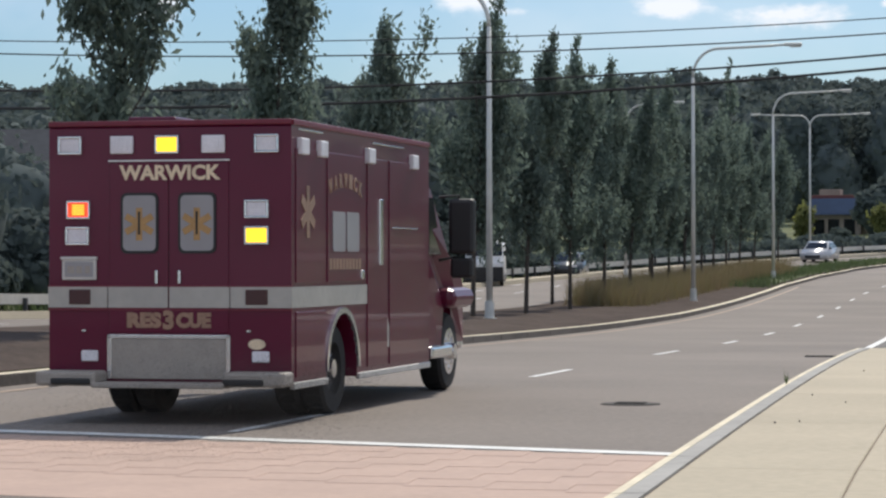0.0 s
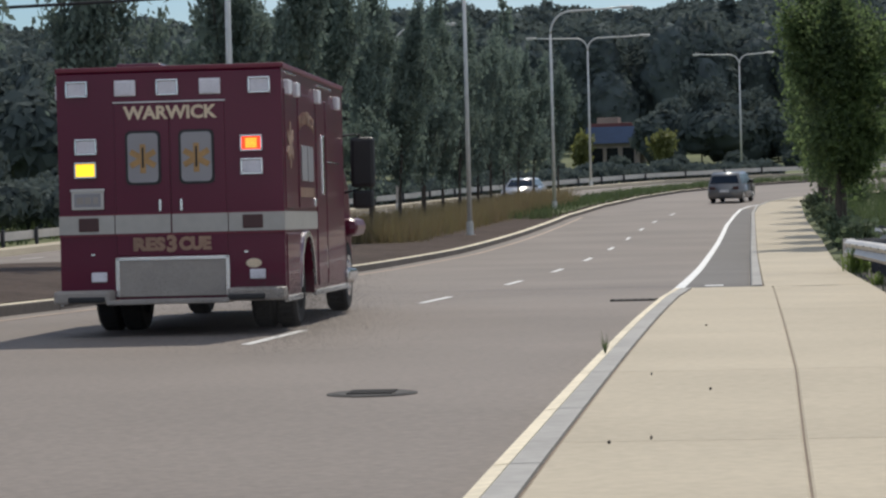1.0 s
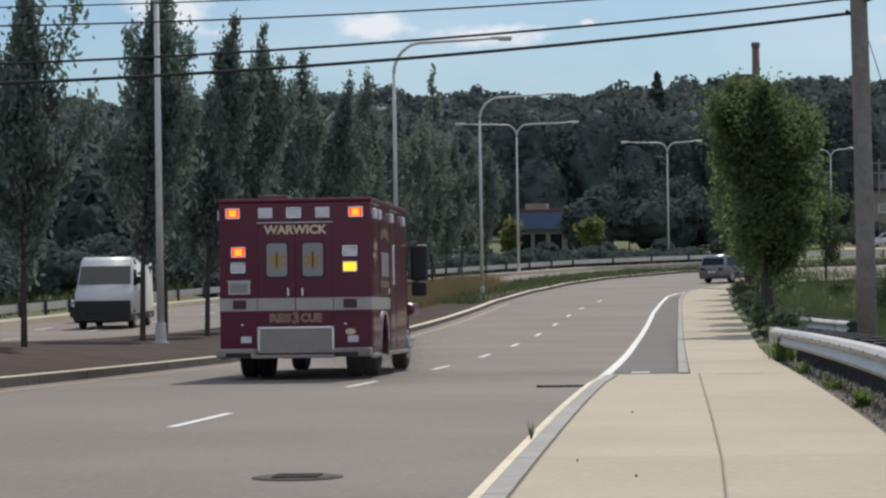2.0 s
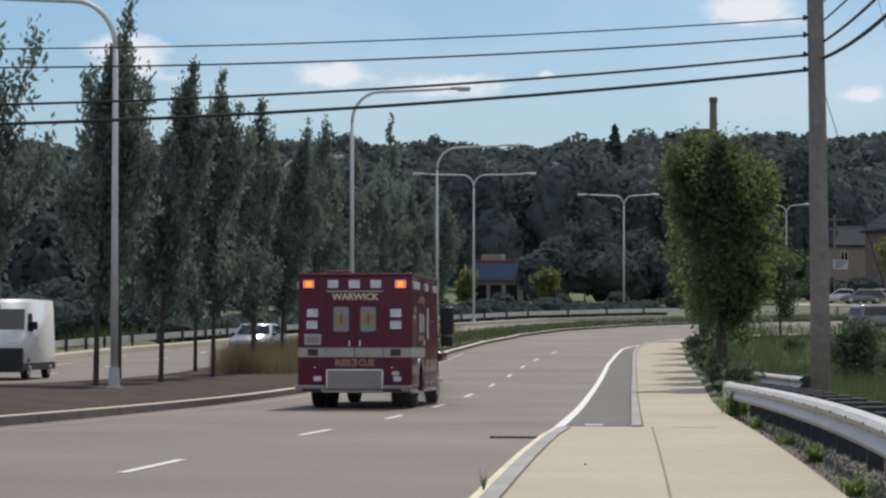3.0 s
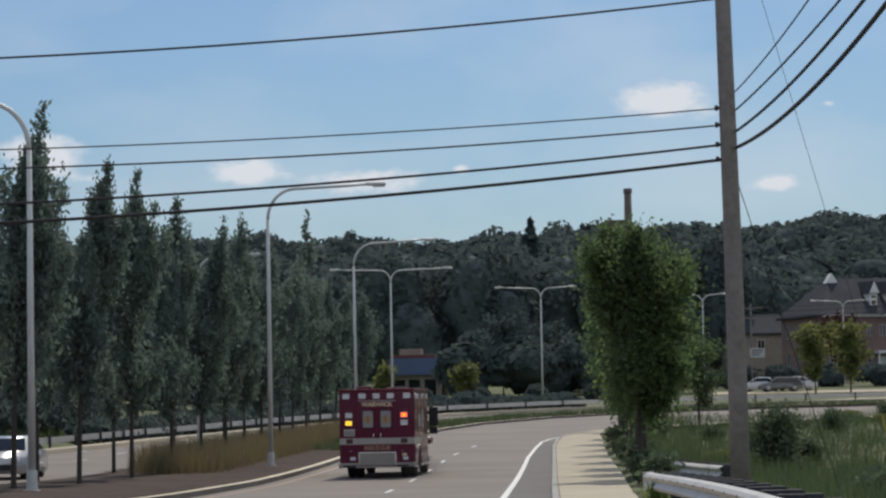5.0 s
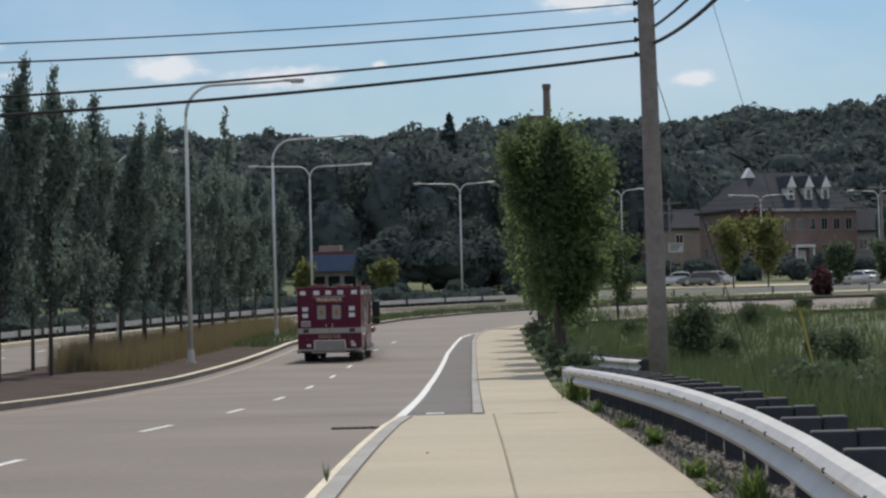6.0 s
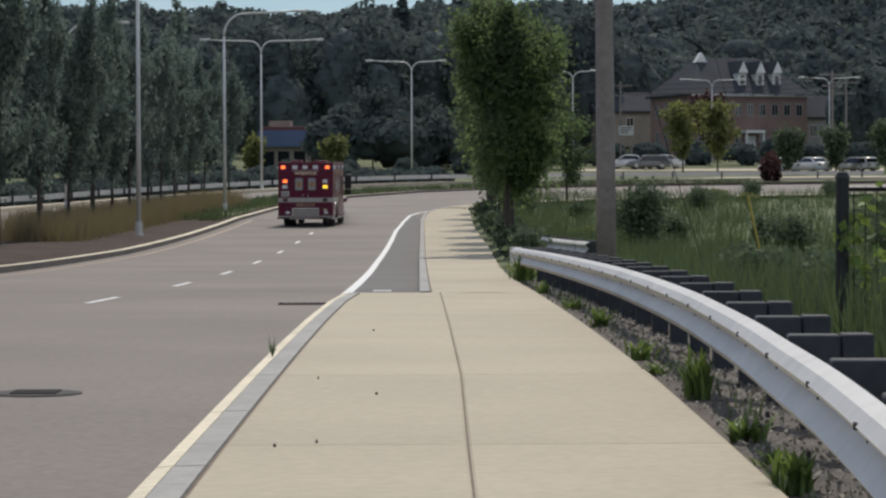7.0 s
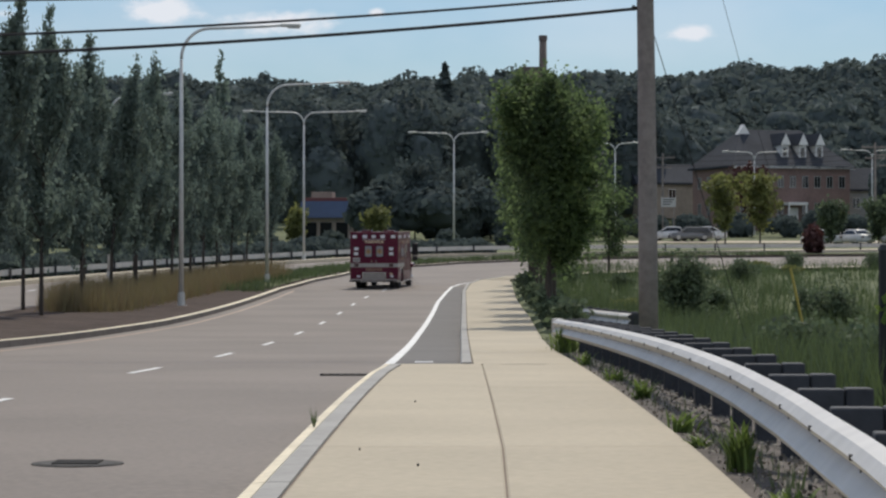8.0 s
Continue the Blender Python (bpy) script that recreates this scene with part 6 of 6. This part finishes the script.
    if kind == "van":
        bm = bmesh.new()
        box(bm, -width * .5 - .01, width * .5 + .01, L * .455, L * .504, .10 * Hh, .40 * Hh, .05)
        part("bumper", bm, BLACK, c, "dark plastic front bumper")
        for s in (-1, 1):
            bm = bmesh.new()
            x0, x1 = sorted((s * (width / 2 - .01), s * (width / 2 + .015)))
            box(bm, x0, x1, -L * .49, L * .45, .12 * Hh, .21 * Hh, .01)
            part("sill_trim", bm, BLACK, c, "dark plastic sill trim")
    bm = bmesh.new()
    box(bm, -.26, .26, -L * .505, -L * .495, .36 * Hh, .44 * Hh, .01)
    part("number_plate", bm, WHITE_PAINT, c)
    r = .33 if kind == "saloon" else .37
    ws = [wheel_set("wheel", c, s * (width / 2 - .11), y * L, r, .21, False, GALV) for s in (-1, 1) for y in (-.3, .31)]
    return c, ws, r


SILVER_PAINT = mat("silver-gold car paint", (.42, .40, .36), .3, .5, vary=.06, bump=0, coat=.4)
DARK_PAINT = mat("dark blue-grey car paint", (.035, .042, .05), .3, .3, vary=.08, bump=0, coat=.5)
GREY_PAINT = mat("mid grey car paint", (.20, .20, .20), .3, .4, vary=.08, bump=0, coat=.5)
PALE_PAINT = mat("pale silver car paint", (.48, .48, .49), .3, .4, vary=.06, bump=0, coat=.5)
V_MINI = car("minivan", "silver minivan on the far carriageway", SILVER_PAINT, 5.0, 1.95, 1.75, "minivan")
V_DARK = car("dark_suv", "dark blue-grey estate car on the far carriageway", DARK_PAINT, 4.7, 1.85, 1.66, "suv")
V_LEAD = car("grey_suv", "grey off-road car ahead on the road", GREY_PAINT, 4.7, 1.88, 1.75, "suv")
V_VAN = car("white_van", "white high-roofed delivery van", WHITE_PAINT, 5.9, 2.05, 2.65, "van")
V_BLACK = car("black_car", "black saloon car on the far carriageway", DARK_PAINT, 4.7, 1.85, 1.5, "saloon")
V_WHITE = car("pale_car", "pale silver saloon car on the far carriageway", PALE_PAINT, 4.7, 1.85, 1.5, "saloon")
for k, (x, y, rz, p) in enumerate(((24.2, 281, 80, WHITE_PAINT), (26.0, 279, 95, GREY_PAINT), (27.8, 281, 85, WHITE_PAINT), (37.5, 263, 30, WHITE_PAINT), (41.0, 264, 25, WHITE_PAINT), (45.5, 264, 35, SILVER_PAINT))):
    pk = car("parked_car", "white parked car near the houses" if p is WHITE_PAINT else "grey parked car near the houses", p, 4.5, 1.8, 1.5, "suv" if k % 2 else "saloon")[0]
    pk.matrix_basis = pose(x, y, terrain(x, y) + .10, 0, 0, rz)
    tagged(pk, group="parked cars")


def vehicle_motions():
    """The other traffic: oncoming cars beyond the median and one car ahead."""
    for (c, ws, r), ts, xs_, ys_, h in (
            (V_MINI, (0, .3, 2, 4, 8), (-19.3, -19.0, -18.6, -18.6, -18.8), (54, 45, 20, -8, -58), opp),
            (V_DARK, (0, .7, 2, 4, 8), (-17.3, -17.4, -17.6, -17.8, -18), (65.5, 55, 36, 4, -57), opp),
            (V_BLACK, (0, .5, 1.7, 2.8, 4, 8), (-22.6, -22.6, -22.7, -22.9, -22.9, -22.9), (152, 142, 115, 89, 61, -35), opp),
            (V_VAN, (0, .5, 1.4, 1.7, 3.0, 5, 8), (-24.6, -23.2, -21.3, -20.65, -20.1, -19.6, -19.4), (134, 124, 109.5, 103, 87.5, 66, 34), opp),
            (V_WHITE, (0, 1.0, 2.0, 3.0, 3.5, 4.0, 4.2, 6, 8), (-9.0, -12.8, -15.4, -17.0, -17.9, -18.3, -18.4, -18.6, -18.6), (186, 165, 145, 127, 118, 110, 106.5, 78, 48), opp),
            (V_LEAD, (0, .5, 1.0, 1.5, 2.0, 2.5, 3, 4, 8), (-1.3, -.9, .05, 1.6, 4.6, 9.4, 18, 52, 150), (141, 148, 154.6, 161.2, 168, 173.5, 178.5, 192, 208), lambda x, y: gz(y))):
        drive(c, ts, xs_, ys_, h, .25)
        way = [0.0]
        for i in range(240):
            a = Vector((smooth_at(i / 30, ts, xs_), smooth_at(i / 30, ts, ys_)))
            b = Vector((smooth_at((i + 1) / 30, ts, xs_), smooth_at((i + 1) / 30, ts, ys_)))
            way.append(way[-1] + (b - a).length)
        for w in ws:
            p = w.matrix_basis.translation.copy()
            walk(w, [(i / 30, pose(p.x, p.y, p.z, -math.degrees(way[i] / r))) for i in range(241)])


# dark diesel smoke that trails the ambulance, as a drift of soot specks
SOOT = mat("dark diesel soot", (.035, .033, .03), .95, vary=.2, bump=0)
SMOKE_TRAIL = tagged(empty("exhaust_smoke"), "thin dark exhaust smoke trailing the ambulance", "smoke")
rngs = np.random.default_rng(8)
n = 75000
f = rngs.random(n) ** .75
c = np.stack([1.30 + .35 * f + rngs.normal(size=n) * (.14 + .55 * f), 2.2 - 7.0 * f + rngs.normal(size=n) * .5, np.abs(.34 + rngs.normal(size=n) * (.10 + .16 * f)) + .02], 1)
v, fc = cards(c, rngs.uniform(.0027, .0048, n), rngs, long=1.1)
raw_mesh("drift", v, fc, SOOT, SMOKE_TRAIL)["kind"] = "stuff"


# ---- what moves ----
AMB_T = (0.0, 0.5, 1.0, 1.5, 3.0, 3.5, 5.5, 6.5, 7.0, 8.0)
AMB_X = (-6.47, -6.10, -5.97, -5.90, -5.50, -5.38, -4.9, -4.5, -4.25, -3.5)
AMB_Y = (14.4, 21.65, 28.0, 34.9, 56.5, 63.9, 93.9, 110.7, 118.6, 135.3)
AMB_YAW = (2.6, -.6, -1.5, -.3, 2.0, 2.8, 2.2, 3.0, 3.8, 6.0)
FLASH = {0.0: "TC UL LR", 0.1: "", 0.2: "LL UR", 0.3: "TC LL UR", 0.4: "LL UR", 0.5: "", 0.6: "TL TR UL LR", 0.8: "TC UL LR", 0.9: "", 1.0: "LL UR", 1.3: "",
         1.4: "TL TR UL LR", 1.6: "TC UL LR", 1.7: "LL UR", 1.9: "", 2.0: "TL TR UL LR", 2.2: "TC", 2.4: "LL UR", 2.6: "", 2.7: "TL TR UL LR", 3.0: "TL TR", 3.1: "",
         3.2: "TC LL UR", 3.4: "", 3.5: "TC LL UR", 3.6: "TL TR UL LR", 3.8: "TL TR", 3.9: "", 4.0: "LL UR", 4.2: "TC", 4.4: "TL TR UL LR", 4.6: "TC", 4.8: "LL UR",
         5.1: "", 5.2: "TL TR", 5.4: "TL TR UL LR", 5.6: "TC", 5.8: "LL UR", 6.0: "", 6.1: "TL TR", 6.2: "TL TR UL LR", 6.4: "TC", 6.6: "LL UR", 6.8: "", 6.9: "TL TR UL LR",
         7.1: "LR", 7.3: "TC", 7.4: "LL UR", 7.5: "TL TR LL UR", 7.6: "TL TR", 7.7: "TL TR UL LR", 7.9: "TC UL LR", 8.0: ""}


def smooth_at(t, ts, vs):
    """A smooth curve through values at times."""
    k = max(0, min(len(ts) - 2, int(np.searchsorted(ts, t, side="right")) - 1))

    def slope(i):
        if i == 0:
            return (vs[1] - vs[0]) / (ts[1] - ts[0])
        if i == len(ts) - 1:
            return (vs[-1] - vs[-2]) / (ts[-1] - ts[-2])
        return (vs[i + 1] - vs[i - 1]) / (ts[i + 1] - ts[i - 1])
    h = ts[k + 1] - ts[k]
    u = (t - ts[k]) / h
    return ((1 + 2 * u) * (1 - u) ** 2 * vs[k] + u * (1 - u) ** 2 * h * slope(k) + u * u * (3 - 2 * u) * vs[k + 1] + u * u * (u - 1) * h * slope(k + 1))


def drive(thing, ts, xs_, ys_, height, step=.25, yaws=None):
    rows = []
    n = int(round(8.0 / step))
    for i in range(n + 1):
        t = i * step
        x, y = smooth_at(t, ts, xs_), smooth_at(t, ts, ys_)
        if yaws:
            yaw = smooth_at(t, ts, yaws)
        else:
            x2, y2 = smooth_at(t + .05, ts, xs_), smooth_at(t + .05, ts, ys_)
            yaw = math.degrees(math.atan2(x2 - x, y2 - y))
        f = Vector((math.sin(radians(yaw)), math.cos(radians(yaw))))
        slope = math.degrees(math.atan2(height(x + f.x * 4, y + f.y * 4) - height(x, y), 4))
        rows.append((t, pose(x, y, height(x, y), slope, 0, -yaw)))
    walk(thing, rows)


def motions():
    drive(AMB, AMB_T, AMB_X, AMB_Y, lambda x, y: gz(y), .25, AMB_YAW)
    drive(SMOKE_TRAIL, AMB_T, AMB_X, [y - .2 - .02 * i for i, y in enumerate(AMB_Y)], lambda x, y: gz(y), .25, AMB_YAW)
    for w in AMB_WHEELS:
        p = w.matrix_basis.translation.copy()
        walk(w, [(i / 30, pose(p.x, p.y, p.z, -math.degrees((smooth_at(i / 30, AMB_T, AMB_Y) - AMB_Y[0]) / .46))) for i in range(241)])
    marks = sorted(FLASH)
    for key, drum in AMB_LAMPS.items():
        p = drum.matrix_basis.translation.copy()
        goal = []
        for i in range(243):
            t = (i + 1.01) / 30       # start to turn one step ahead
            on = [m for m in marks if m <= t + 1e-6]
            goal.append(180.0 if key in FLASH[on[-1]].split() else 0.0)
        angle, rows = goal[0], []
        angle = 180.0 if key in FLASH[0.0].split() else 0.0
        for i in range(241):
            rows.append((i / 30, pose(p.x, p.y, p.z, 0, 0, angle)))
            g = goal[i + 1]
            angle += max(-89.0, min(89.0, g - angle))
        keep = [r for k, r in enumerate(rows) if k in (0, 240) or rows[k - 1][1] != r[1] or rows[k + 1][1] != r[1]]
        walk(drum, keep)
    vehicle_motions()


motions()
